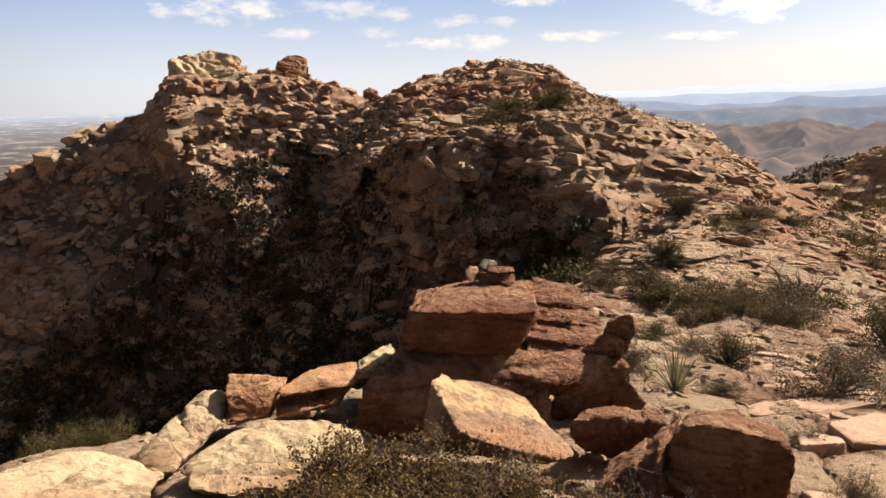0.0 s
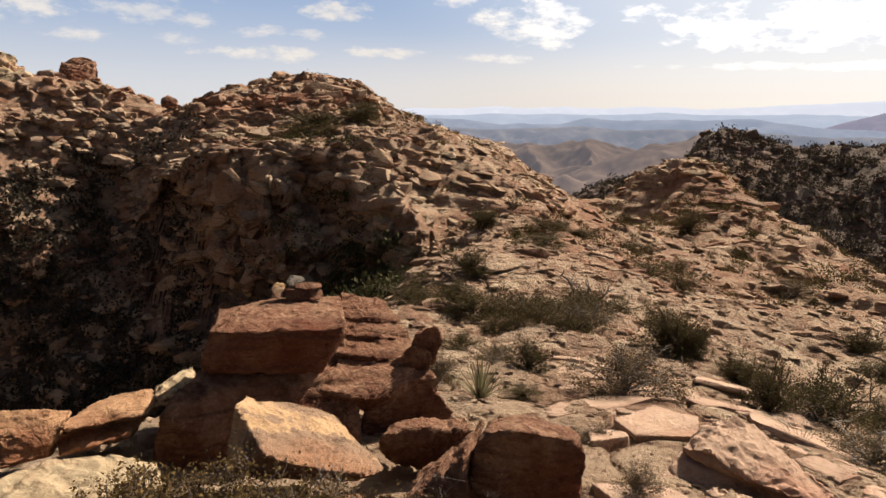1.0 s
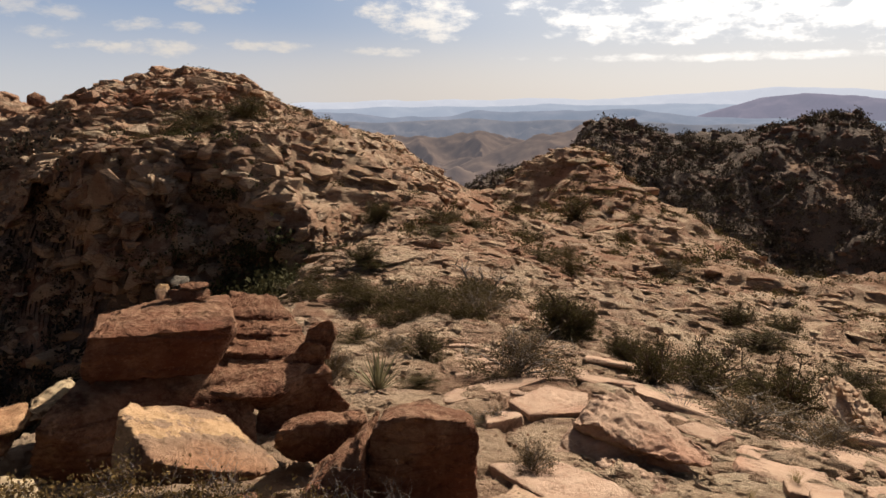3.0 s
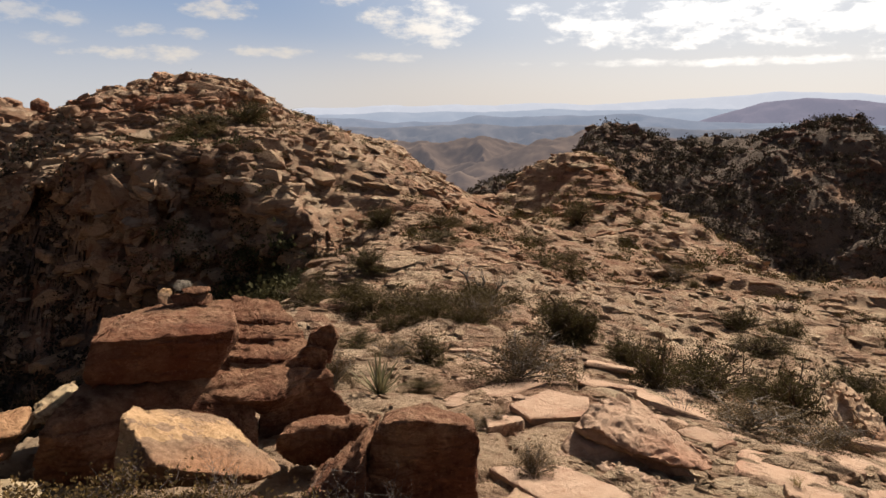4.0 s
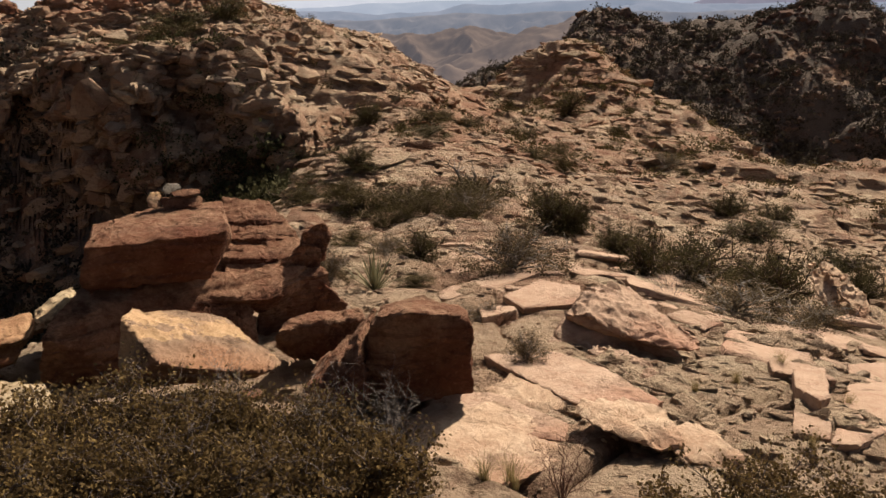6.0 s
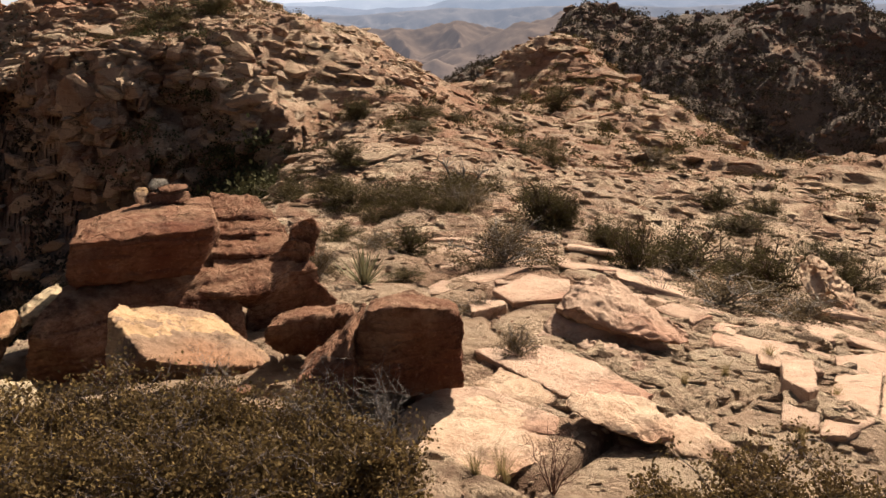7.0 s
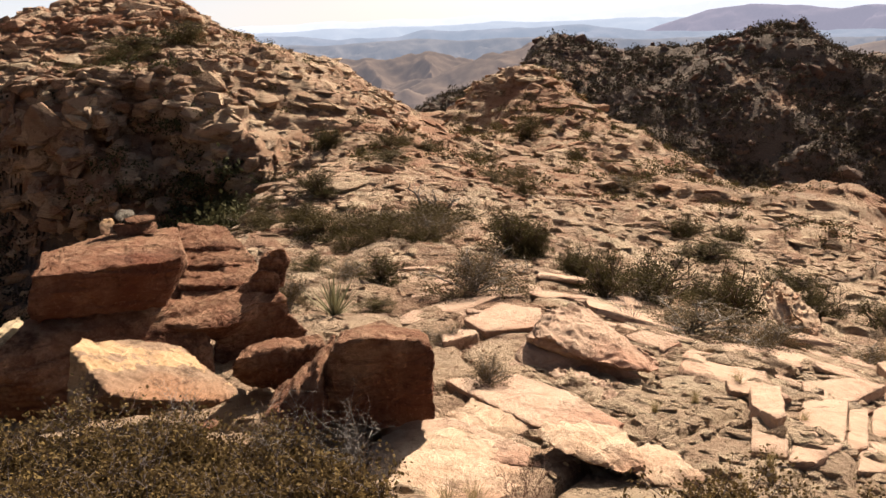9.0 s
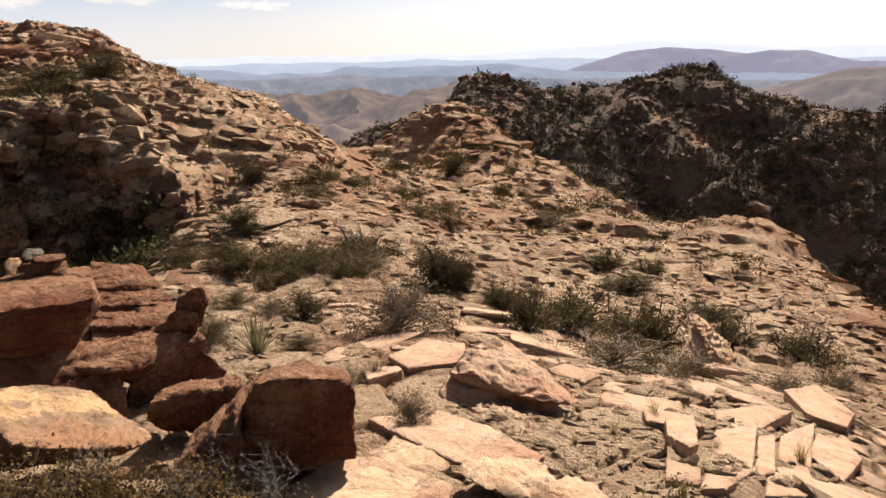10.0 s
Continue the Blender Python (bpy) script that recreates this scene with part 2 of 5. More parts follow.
def ground_relief(x, y):
    """The height of the broken ground, with each place's joints, chance number and steepness."""
    d = np.hypot(x, y)
    wx, wy = x + 0.9 * swells(x, y, 5.0, 11, 3), y + 0.9 * swells(x, y, 5.0, 23, 3)
    z = plain_height(x + 0.12 * (wx - x), y + 0.12 * (wy - y))
    far, mid, near, out = ramp(d, 25, 60), ramp(d, 9, 26), 1 - ramp(d, 10, 20), ramp(d, 300, 500)
    steep = ramp(np.abs(plain_height(x * 1.01, y * 1.01) - plain_height(x * 0.99, y * 0.99)) / (0.02 * d + 0.01), 0.42, 0.8) * ramp(d, 20, 40) * (1 - ramp(d, 122, 145))
    calm = 1 - 0.8 * steep
    z = z + (1 - out) * far * 1.0 * calm * swells(x, y, 14.0, 31, 4) + mid * calm * 0.45 * swells(x, y, 6.0, 37, 4)
    z = z + 0.06 * swells(x, y, 1.6, 41, 3) + out * 12 * swells(x, y, 160.0, 47, 4)
    h1, c1, r1 = blocks(wx * 0.8, wy * 1.1, 2.5, 101, 0.5)
    h2, c2, r2 = blocks(wx + 3, wy * 1.25, 1.05, 131, 0.55)
    h3, c3, r3 = blocks(x + 0.4 * (wx - x), (y + 0.4 * (wy - y)) * 1.35, 0.42, 151, 0.3)
    h4, c4, r4 = blocks(x * 0.6, y * 0.8, 6.5, 171, 0.6)
    rough = (0.55 + 0.6 * np.clip(swells(x, y, 22.0, 61, 3) + 0.3, 0, 1)) * calm
    dark_hill = ramp(d, 120, 170) * (1 - out)
    broken = (r2 * 5.7 % 1.0) > 0.5
    z = z + far * rough * 0.14 * h1 + dark_hill * (0.2 * h4 + 0.16 * h1 + 1.8 * swells(x * 1.3, y * 0.6, 26.0, 67, 3)) + (0.05 + 0.16 * mid * (1 - far)) * rough * h2 + broken * (0.09 + 0.16 * mid) * (1 - far) * rough * h3
    bed = z + 0.12 * x + 0.6 * swells(x, y, 12.0, 71, 2)
    z = z + (1 - out) * calm * ((0.05 * near + mid * 0.4) * (1 - far) * ledges(bed, 0.5) + far * 0.55 * ledges(bed, 1.1))
    z = z - calm * (near * broken * 0.06 * c3 + (1 - far) * 0.1 * c2 + far * 0.08 * c1)
    joint = np.maximum(np.maximum(near * broken * c3, (1 - far) * c2), far * c1)
    chance = np.where(far > 0.5, 0.6 * r1 + 0.4 * r2, np.where(broken, 0.5 * r2 + 0.5 * r3, r2)) * (1 - 0.4 * (1 - ramp(d, 7, 16)))
    return z, joint, chance, steep


def stood_out(x, y, z, steep):
    """On the steep faces the blocks stand out sideways: the shift in metres and the block's chance number."""
    d, b = np.hypot(x, y), np.arctan2(x, y)
    along = b * 62.0 + 1.2 * swells(x, z * 2, 6.0, 93, 2)
    size = 1 + 1.6 * ramp(d, 120, 150)
    out1, gap1, chance1 = blocks(along, z * 1.3 + 0.25 * along, 3.0, 201, 0.5)
    out2, gap2, chance2 = blocks(along + 7, z * 1.5 - 0.2 * along, 1.25, 221, 0.5)
    out3, gap3, chance3 = blocks(along - 5, z * 1.6 + 0.1 * along, 0.6, 241, 0.5)
    push = steep * size * (0.6 * out1 + 0.4 * out2 + 0.4 * out3 - 0.35 * gap1 - 0.15 * gap2 + 1.5 * swells(along, z * 1.5, 8.0, 95, 4) + 2.4 * swells(along + 0.8 * z, z * 0.5, 13.0, 99, 2))
    return push, 0.5 * chance1 + 0.3 * chance2 + 0.2 * chance3, along


def ground_height(x, y):
    return float(ground_relief(np.array([float(x)]), np.array([float(y)]))[0][0])


# ---- materials ----
def material(name):
    m = bpy.data.materials.new(name)
    m.use_nodes = True
    t = m.node_tree
    t.nodes.clear()
    shader = node(t, "ShaderNodeBsdfPrincipled")
    shader.inputs["Specular IOR Level"].default_value = 0.25
    link(t, shader.outputs[0], node(t, "ShaderNodeOutputMaterial").inputs[0])
    return m, t, shader


def grain(t, place, scale, detail=6, rough=0.6, kind="Fac"):
    n = node(t, "ShaderNodeTexNoise")
    n.inputs["Scale"].default_value, n.inputs["Detail"].default_value, n.inputs["Roughness"].default_value = scale, detail, rough
    link(t, place, n.inputs["Vector"])
    return n.outputs[kind]


def bumped(t, shader, height, strength, distance, under=None):
    n = node(t, "ShaderNodeBump")
    n.inputs["Strength"].default_value, n.inputs["Distance"].default_value = strength, distance
    link(t, height, n.inputs["Height"])
    if under is not None:
        link(t, under, n.inputs["Normal"])
    link(t, n.outputs[0], shader.inputs["Normal"])
    return n.outputs[0]


def ramped(t, value, stops):
    n = node(t, "ShaderNodeValToRGB")
    link(t, value, n.inputs[0])
    for k, (at_, tone) in enumerate(stops):
        e = n.color_ramp.elements[k] if k < 2 else n.color_ramp.elements.new(at_)
        e.position, e.color = at_, (*tone, 1)
    return n.outputs[0]


def sandstone(name, pale, mid_tone, stain, stain_share=0.5, size=1.0, own=None, tints=(), tint_share=0.6, cracks=0.18, relief_depth=0.24, tone_share=0.68, stain_edge=None, speckle=0.45):
    """Weathered sandstone: bedded, blotched with iron red and dark varnish, cracked and pitted. own: what tells piece from piece."""
    pale, mid_tone, stain = (tuple(tone_share * c for c in tone) for tone in (pale, mid_tone, stain))
    tints = [(at_, tuple(tone_share * c for c in tone)) for at_, tone in tints]
    m, t, shader = material(name)
    place = node(t, "ShaderNodeTexCoord").outputs["Object"]
    big = grain(t, place, 0.4 / size, 5)
    small = grain(t, place, 2.6 / size, 9, 0.7)
    fine = grain(t, place, 17.0 / size, 6, 0.72)
    pits = grain(t, place, 60.0 / size, 3, 0.7)
    bend = node(t, "ShaderNodeVectorMath", operation="MULTIPLY_ADD")
    link(t, grain(t, place, 1.3 / size, 3, 0.5, "Color"), bend.inputs[0])
    bend.inputs[1].default_value = (0.5 * size,) * 3
    link(t, place, bend.inputs[2])
    layer = node(t, "ShaderNodeVectorMath", operation="MULTIPLY")
    link(t, bend.outputs[0], layer.inputs[0])
    layer.inputs[1].default_value = (0.6 / size, 0.6 / size, 11.0 / size)
    lines = grain(t, layer.outputs[0], 1.0, 5, 0.6)
    net = node(t, "ShaderNodeTexVoronoi", feature="DISTANCE_TO_EDGE")
    net.inputs["Scale"].default_value = 0.9 / size
    link(t, bend.outputs[0], net.inputs["Vector"])
    crack = calc(t, "MULTIPLY", fade(t, net.outputs["Distance"], 0.018, 0.0), fade(t, big, 0.42, 0.58))
    colour = blend(t, fade(t, small, 0.36, 0.66), mid_tone, pale)
    zone = grain(t, place, 0.09 / size, 4, 0.6)
    if own == "chance":
        chance = node(t, "ShaderNodeAttribute", attribute_name="chance").outputs["Fac"]
    elif own == "island":
        chance = node(t, "ShaderNodeNewGeometry").outputs["Random Per Island"]
    else:
        chance = node(t, "ShaderNodeObjectInfo").outputs["Random"]
    if tints:
        colour = blend(t, tint_share, colour, ramped(t, chance, tints))
    else:
        colour = blend(t, calc(t, "MULTIPLY", chance, 0.35), colour, mid_tone)
    low, high = stain_edge or (0.66 - 0.3 * stain_share, 0.78 - 0.2 * stain_share)
    colour = blend(t, calc(t, "MULTIPLY", fade(t, big, low, high), 0.8), colour, stain)
    colour = blend(t, calc(t, "MULTIPLY", fade(t, lines, 0.5, 0.6), 0.4), colour, stain)
    colour = blend(t, calc(t, "MULTIPLY", fade(t, zone, 0.46, 0.38), 0.4), colour, pale)
    colour = blend(t, calc(t, "MULTIPLY", fade(t, zone, 0.5, 0.62), 0.6), colour, (mid_tone[0] * 0.85, mid_tone[1] * 0.62, mid_tone[2] * 0.58))
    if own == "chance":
        # dry scrub and dark soil, doubling as painted shade on far and steep slopes
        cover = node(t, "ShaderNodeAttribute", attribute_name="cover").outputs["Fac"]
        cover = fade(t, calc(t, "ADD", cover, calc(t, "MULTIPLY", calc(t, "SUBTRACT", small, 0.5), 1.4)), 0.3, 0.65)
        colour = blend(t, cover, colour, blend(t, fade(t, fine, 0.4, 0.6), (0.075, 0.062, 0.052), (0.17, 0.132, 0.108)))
    varnish = calc(t, "MULTIPLY", fade(t, grain(t, place, 1.2 / size, 8, 0.74), 0.54, 0.64), 0.62)
    colour = blend(t, varnish, colour, tuple(c * 0.36 for c in stain))
    colour = blend(t, calc(t, "MULTIPLY", fade(t, fine, 0.48, 0.72), speckle), colour, tuple(c * 0.5 for c in mid_tone))
    colour = blend(t, calc(t, "MULTIPLY", fade(t, fine, 0.46, 0.3), 0.3), colour, tuple(c * 1.25 for c in pale))
    colour = blend(t, calc(t, "MULTIPLY", crack, cracks), colour, tuple(c * 0.25 for c in stain))
    link(t, colour, shader.inputs["Base Color"])
    shader.inputs["Roughness"].default_value = 1.0
    shader.inputs["Specular IOR Level"].default_value = 0.04
    relief = calc(t, "ADD", small, calc(t, "ADD", calc(t, "MULTIPLY", fine, 0.42), calc(t, "MULTIPLY", lines, 0.6)))
    relief = calc(t, "ADD", relief, calc(t, "MULTIPLY", pits, 0.07))
    relief = calc(t, "SUBTRACT", relief, calc(t, "MULTIPLY", crack, 0.5 * cracks))
    bumped(t, shader, relief, 1.0, relief_depth * size)
    return m


ROCK_RED = sandstone("red_sandstone", (0.56, 0.335, 0.215), (0.3, 0.142, 0.088), (0.13, 0.054, 0.037), 0.5, 0.5, relief_depth=0.2)
ROCK_CREAM = sandstone("cream_sandstone", (0.84, 0.62, 0.44), (0.7, 0.475, 0.32), (0.5, 0.29, 0.19), 0.3, 0.5, relief_depth=0.07, speckle=0.22, tone_share=0.58)
ROCK_YELLOW = sandstone("yellowish_sandstone", (0.84, 0.67, 0.44), (0.72, 0.53, 0.33), (0.46, 0.27, 0.16), 0.25, 0.5, relief_depth=0.08, speckle=0.22, tone_share=0.52)
ROCK_TAN = sandstone("tan_red_sandstone", (0.76, 0.47, 0.27), (0.5, 0.27, 0.15), (0.2, 0.09, 0.055), 0.5, 0.4, relief_depth=0.15)
GROUND_TINTS = ((0.0, (0.74, 0.58, 0.4)), (0.2, (0.5, 0.33, 0.215)), (0.4, (0.74, 0.55, 0.38)), (0.58, (0.4, 0.22, 0.145)), (0.75, (0.24, 0.13, 0.09)), (0.88, (0.55, 0.41, 0.3)), (1.0, (0.42, 0.31, 0.24)))
ROCK_GROUND = sandstone("ground_sandstone", (0.72, 0.54, 0.375), (0.52, 0.345, 0.225), (0.3, 0.139, 0.09), 0.4, 1.3, "chance", GROUND_TINTS, tone_share=0.57, relief_depth=0.17)


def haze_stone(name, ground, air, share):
    """Country so far off that the air's haze is painted in as emission."""
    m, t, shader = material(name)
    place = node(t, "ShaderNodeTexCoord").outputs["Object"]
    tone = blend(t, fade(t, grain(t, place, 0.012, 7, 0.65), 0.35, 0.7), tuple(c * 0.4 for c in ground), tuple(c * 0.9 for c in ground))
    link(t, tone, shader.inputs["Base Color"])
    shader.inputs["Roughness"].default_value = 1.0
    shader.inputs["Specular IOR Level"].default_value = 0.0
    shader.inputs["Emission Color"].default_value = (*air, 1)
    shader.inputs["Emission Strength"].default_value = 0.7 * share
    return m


# ---- ground ----
def mesh_object(name, verts, faces, mat, smooth=True, parent=None):
    me = bpy.data.meshes.new(name)
    me.from_pydata(verts, [], faces)
    me.materials.append(mat)
    me.polygons.foreach_set("use_smooth", np.full(len(me.polygons), smooth))
    me.update()
    ob = new(name, me)
    ob.parent = parent
    return ob


def grid_faces(rows, columns, closed=False):
    i, j = np.meshgrid(np.arange(rows - 1), np.arange(columns if closed else columns - 1), indexing="ij")
    k = (j + 1) % columns
    return np.stack([i * columns + j, i * columns + k, (i + 1) * columns + k, (i + 1) * columns + j], -1).reshape(-1, 4)


def build_ground():
    bearings = np.radians(np.concatenate([np.arange(-42, 72, 0.25), np.arange(72, 318, 3.0)]))
    distances = np.concatenate([np.exp(np.arange(math.log(0.5), math.log(22), 0.008)), np.exp(np.arange(math.log(22), math.log(40), 0.0125)), np.exp(np.arange(math.log(40), math.log(44), 0.006)), np.exp(np.arange(math.log(44), math.log(60), 0.0032)), np.exp(np.arange(math.log(60), math.log(95), 0.0062)), np.exp(np.arange(math.log(95), math.log(150), 0.0145)), np.exp(np.arange(math.log(150), math.log(250), 0.008)), np.exp(np.arange(math.log(250), math.log(330), 0.02)), np.geomspace(335, 4900, 70)])
    d, b = np.meshgrid(distances, bearings, indexing="ij")
    x, y = d * np.sin(b), d * np.cos(b)
    z, joint, chance, steep = (a.reshape(d.shape) for a in ground_relief(x.ravel(), y.ravel()))
    away = ramp(d, 420, 900)
    z = z * (1 - away) + away * (-128 + 50 * ramp(d, 900, 5200) + 4 * swells(x, y, 300.0, 81, 3))
    push, chance_out, along = (a.reshape(d.shape) for a in stood_out(x.ravel(), y.ravel(), z.ravel(), steep.ravel()))
    x, y = x - push * np.sin(b), y - push * np.cos(b)
    chance = np.where(steep > 0.5, chance_out, chance)
    verts = np.stack([x, y, z], -1).reshape(-1, 3)
    me = bpy.data.meshes.new("ground")
    faces = grid_faces(len(distances), len(bearings), True)[:, ::-1]
    me.vertices.add(len(verts) + 1)
    me.vertices.foreach_set("co", np.vstack([verts, [0, 0, EYE - 1.6]]).ravel())
    n = len(bearings)
    cap = np.stack([np.full(n, len(verts)), (np.arange(n) + 1) % n, np.arange(n)], -1)
    me.loops.add(len(faces) * 4 + n * 3)
    me.loops.foreach_set("vertex_index", np.concatenate([faces.ravel(), cap.ravel()]))
    me.polygons.add(len(faces) + n)
    me.polygons.foreach_set("loop_start", np.concatenate([np.arange(len(faces)) * 4, len(faces) * 4 + np.arange(n) * 3]))
    me.update(calc_edges=True)
    me.validate()
    me.polygons.foreach_set("use_smooth", np.ones(len(me.polygons), bool))
    # far ridge: scrub cover that also paints its shade into the colour
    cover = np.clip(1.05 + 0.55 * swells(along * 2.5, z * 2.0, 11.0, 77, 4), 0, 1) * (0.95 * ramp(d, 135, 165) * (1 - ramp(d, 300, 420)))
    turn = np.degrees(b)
    # shaded face and gully: scrub cover plus painted shade, darker lower down
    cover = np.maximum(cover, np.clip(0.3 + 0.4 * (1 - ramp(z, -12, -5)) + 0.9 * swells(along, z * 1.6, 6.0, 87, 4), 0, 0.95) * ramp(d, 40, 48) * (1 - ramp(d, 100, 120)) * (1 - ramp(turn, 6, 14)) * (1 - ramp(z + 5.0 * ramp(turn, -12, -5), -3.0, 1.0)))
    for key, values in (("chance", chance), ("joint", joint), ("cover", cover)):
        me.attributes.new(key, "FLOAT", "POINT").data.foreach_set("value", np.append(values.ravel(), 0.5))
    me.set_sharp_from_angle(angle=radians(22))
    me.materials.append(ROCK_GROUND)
    return tagged(new("ground", me), "broken tan and reddish sandstone ground of a mountain ridge", "ground", kind="structure")


ground = build_ground()


# ---- distance ----
def far_range(name, label, bearings, distance, depth, line_, mat, rough, seed):
    """A range of hills: line_ gives bearing and height in degrees of its skyline."""
    b = np.arange(bearings[0], bearings[1], 0.22)
    s = np.linspace(-1, 1, 41)
    bb, ss = np.meshgrid(b, s, indexing="ij")
    top = np.interp(bb, [p[0] for p in line_], [p[1] for p in line_]) + 0.08 * swells(bb, bb * 0, 2.6, seed, 4)
    d = distance + ss * depth
    x, y = d * np.sin(np.radians(bb)), d * np.cos(np.radians(bb))
    crest = EYE + distance * np.tan(np.radians(top))
    floor_ = -135.0
    rib = 1 - 2 * np.abs(swells(x, y, depth * 0.42, seed, 5, 0.5))
    shape = np.clip(1 - np.abs(ss) ** (1.15 + 0.3 * rib), 0, 1)
    z = floor_ + (crest - floor_) * shape + 2.0 * rough * rib * (1 - shape) * shape ** 0.5
    verts = np.stack([x, y, z], -1).reshape(-1, 3)
    ob = mesh_object(name, verts.tolist(), grid_faces(len(b), len(s)).tolist(), mat)
    return tagged(ob, label, "mountains", kind="structure")


def plain_beyond():
    """The desert far below, rising to fit the view; painted haze glows paler and bluer with distance."""
    m, t, shader = material("plain_haze")
    place = node(t, "ShaderNodeTexCoord").outputs["Object"]
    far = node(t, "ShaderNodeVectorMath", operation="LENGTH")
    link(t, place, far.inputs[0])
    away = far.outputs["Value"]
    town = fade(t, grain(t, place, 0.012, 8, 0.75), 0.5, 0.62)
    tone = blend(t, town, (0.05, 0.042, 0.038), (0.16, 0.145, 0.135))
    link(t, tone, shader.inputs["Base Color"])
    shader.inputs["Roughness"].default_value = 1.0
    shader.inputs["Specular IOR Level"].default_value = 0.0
    # haze painted in as a glow that grows with distance
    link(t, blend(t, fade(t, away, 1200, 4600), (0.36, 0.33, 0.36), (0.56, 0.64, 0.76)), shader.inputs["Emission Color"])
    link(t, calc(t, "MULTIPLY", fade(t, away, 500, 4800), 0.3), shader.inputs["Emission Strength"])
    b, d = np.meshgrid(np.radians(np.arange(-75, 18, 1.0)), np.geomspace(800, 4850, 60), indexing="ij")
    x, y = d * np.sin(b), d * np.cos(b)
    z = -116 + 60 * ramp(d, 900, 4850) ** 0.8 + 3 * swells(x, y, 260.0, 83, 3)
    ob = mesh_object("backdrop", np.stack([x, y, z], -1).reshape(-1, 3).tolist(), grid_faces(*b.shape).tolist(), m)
    return tagged(ob, "hazy desert plain with pale settlements far below", "plain", kind="structure")


def hill_country(mat):
    """Dry hills in the valley: a level ridge whose spurs run out over the valley floor, a higher one beside it and a knoll in front."""
    b, d = np.meshgrid(np.radians(np.arange(14, 42, 0.1)), np.linspace(880, 2150, 170), indexing="ij")
    x, y = d * np.sin(b), d * np.cos(b)
    turn = np.degrees(b) + 0.9 * swells(x, y, 260.0, 361, 3)
    ahead = 1690 - d + 70 * swells(x, y, 300.0, 371, 3)
    gully = np.abs(np.sin(math.pi * (turn - 21.9) / 3.8))
    top = EYE + 1690 * np.tan(np.radians(-1.75 + 0.12 * np.cos((turn - 25.6) * 0.9) - 0.3 * np.clip(turn - 28, 0, 6) - 0.5 * np.clip(18.5 - turn, 0, 9)))
    face = top - np.where(ahead > 0, ahead * (0.14 + 0.2 * gully), -ahead * 0.15) - 6 * gully
    z = np.maximum(-122 + 5 * swells(x, y, 220.0, 381, 3), face)
    for bearing, distance, rise, steep in ((35.0, 1320, -0.75, 0.3), (24.0, 1110, -4.4, 0.35), (19.8, 1250, -4.6, 0.3)):
        px, py = distance * math.sin(radians(bearing)), distance * math.cos(radians(bearing))
        r = np.hypot(x - px, y - py) * (1 + 0.25 * swells(x, y, 140.0, 385, 3))
        z = np.maximum(z, EYE + distance * math.tan(radians(rise)) - steep * r)
    z = z - 9 * np.abs(swells(x, y, 75.0, 391, 4)) * ramp(z, -121, -95) + 2 * swells(x, y, 30.0, 395, 3)
    ob = mesh_object("backdrop", np.stack([x, y, z], -1).reshape(-1, 3).tolist(), grid_faces(*b.shape).tolist(), mat)
    return tagged(ob, "brown ridged desert hills in the valley", "hills", kind="structure")


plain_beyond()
hill_country(haze_stone("hazy_hill_earth", (0.125, 0.09, 0.068), (0.34, 0.31, 0.34), 0.2))
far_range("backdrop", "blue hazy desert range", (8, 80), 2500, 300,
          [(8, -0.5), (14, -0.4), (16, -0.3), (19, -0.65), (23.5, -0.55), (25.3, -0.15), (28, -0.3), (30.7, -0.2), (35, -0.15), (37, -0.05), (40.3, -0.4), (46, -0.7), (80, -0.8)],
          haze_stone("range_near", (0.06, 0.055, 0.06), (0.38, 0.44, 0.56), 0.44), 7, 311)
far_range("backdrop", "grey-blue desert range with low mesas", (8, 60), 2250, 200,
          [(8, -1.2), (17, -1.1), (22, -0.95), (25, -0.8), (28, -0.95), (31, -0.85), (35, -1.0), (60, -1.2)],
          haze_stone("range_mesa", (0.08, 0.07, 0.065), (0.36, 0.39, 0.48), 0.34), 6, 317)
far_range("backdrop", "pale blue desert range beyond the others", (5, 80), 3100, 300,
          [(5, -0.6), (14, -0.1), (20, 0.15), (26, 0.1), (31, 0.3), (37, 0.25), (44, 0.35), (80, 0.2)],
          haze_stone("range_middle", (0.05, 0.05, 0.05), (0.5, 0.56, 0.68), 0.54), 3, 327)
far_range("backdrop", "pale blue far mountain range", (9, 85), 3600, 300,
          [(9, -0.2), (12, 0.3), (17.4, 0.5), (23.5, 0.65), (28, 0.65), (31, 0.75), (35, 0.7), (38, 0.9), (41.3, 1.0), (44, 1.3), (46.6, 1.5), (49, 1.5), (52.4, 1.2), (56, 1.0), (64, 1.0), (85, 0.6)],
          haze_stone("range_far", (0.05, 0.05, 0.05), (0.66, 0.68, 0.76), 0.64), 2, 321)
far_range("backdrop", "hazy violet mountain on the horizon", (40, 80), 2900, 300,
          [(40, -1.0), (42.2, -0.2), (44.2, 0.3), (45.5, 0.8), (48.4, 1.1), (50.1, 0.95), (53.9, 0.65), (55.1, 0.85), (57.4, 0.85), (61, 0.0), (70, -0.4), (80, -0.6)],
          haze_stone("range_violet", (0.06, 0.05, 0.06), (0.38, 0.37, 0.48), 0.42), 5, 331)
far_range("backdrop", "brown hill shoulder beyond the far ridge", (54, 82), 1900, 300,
          [(54, -1.9), (57, -1.3), (59.9, -0.45), (62.3, -0.2), (66, 0.0), (72, 0.1), (82, -0.1)], haze_stone("hazy_shoulder_earth", (0.12, 0.09, 0.07), (0.34, 0.31, 0.34), 0.26), 8, 351)


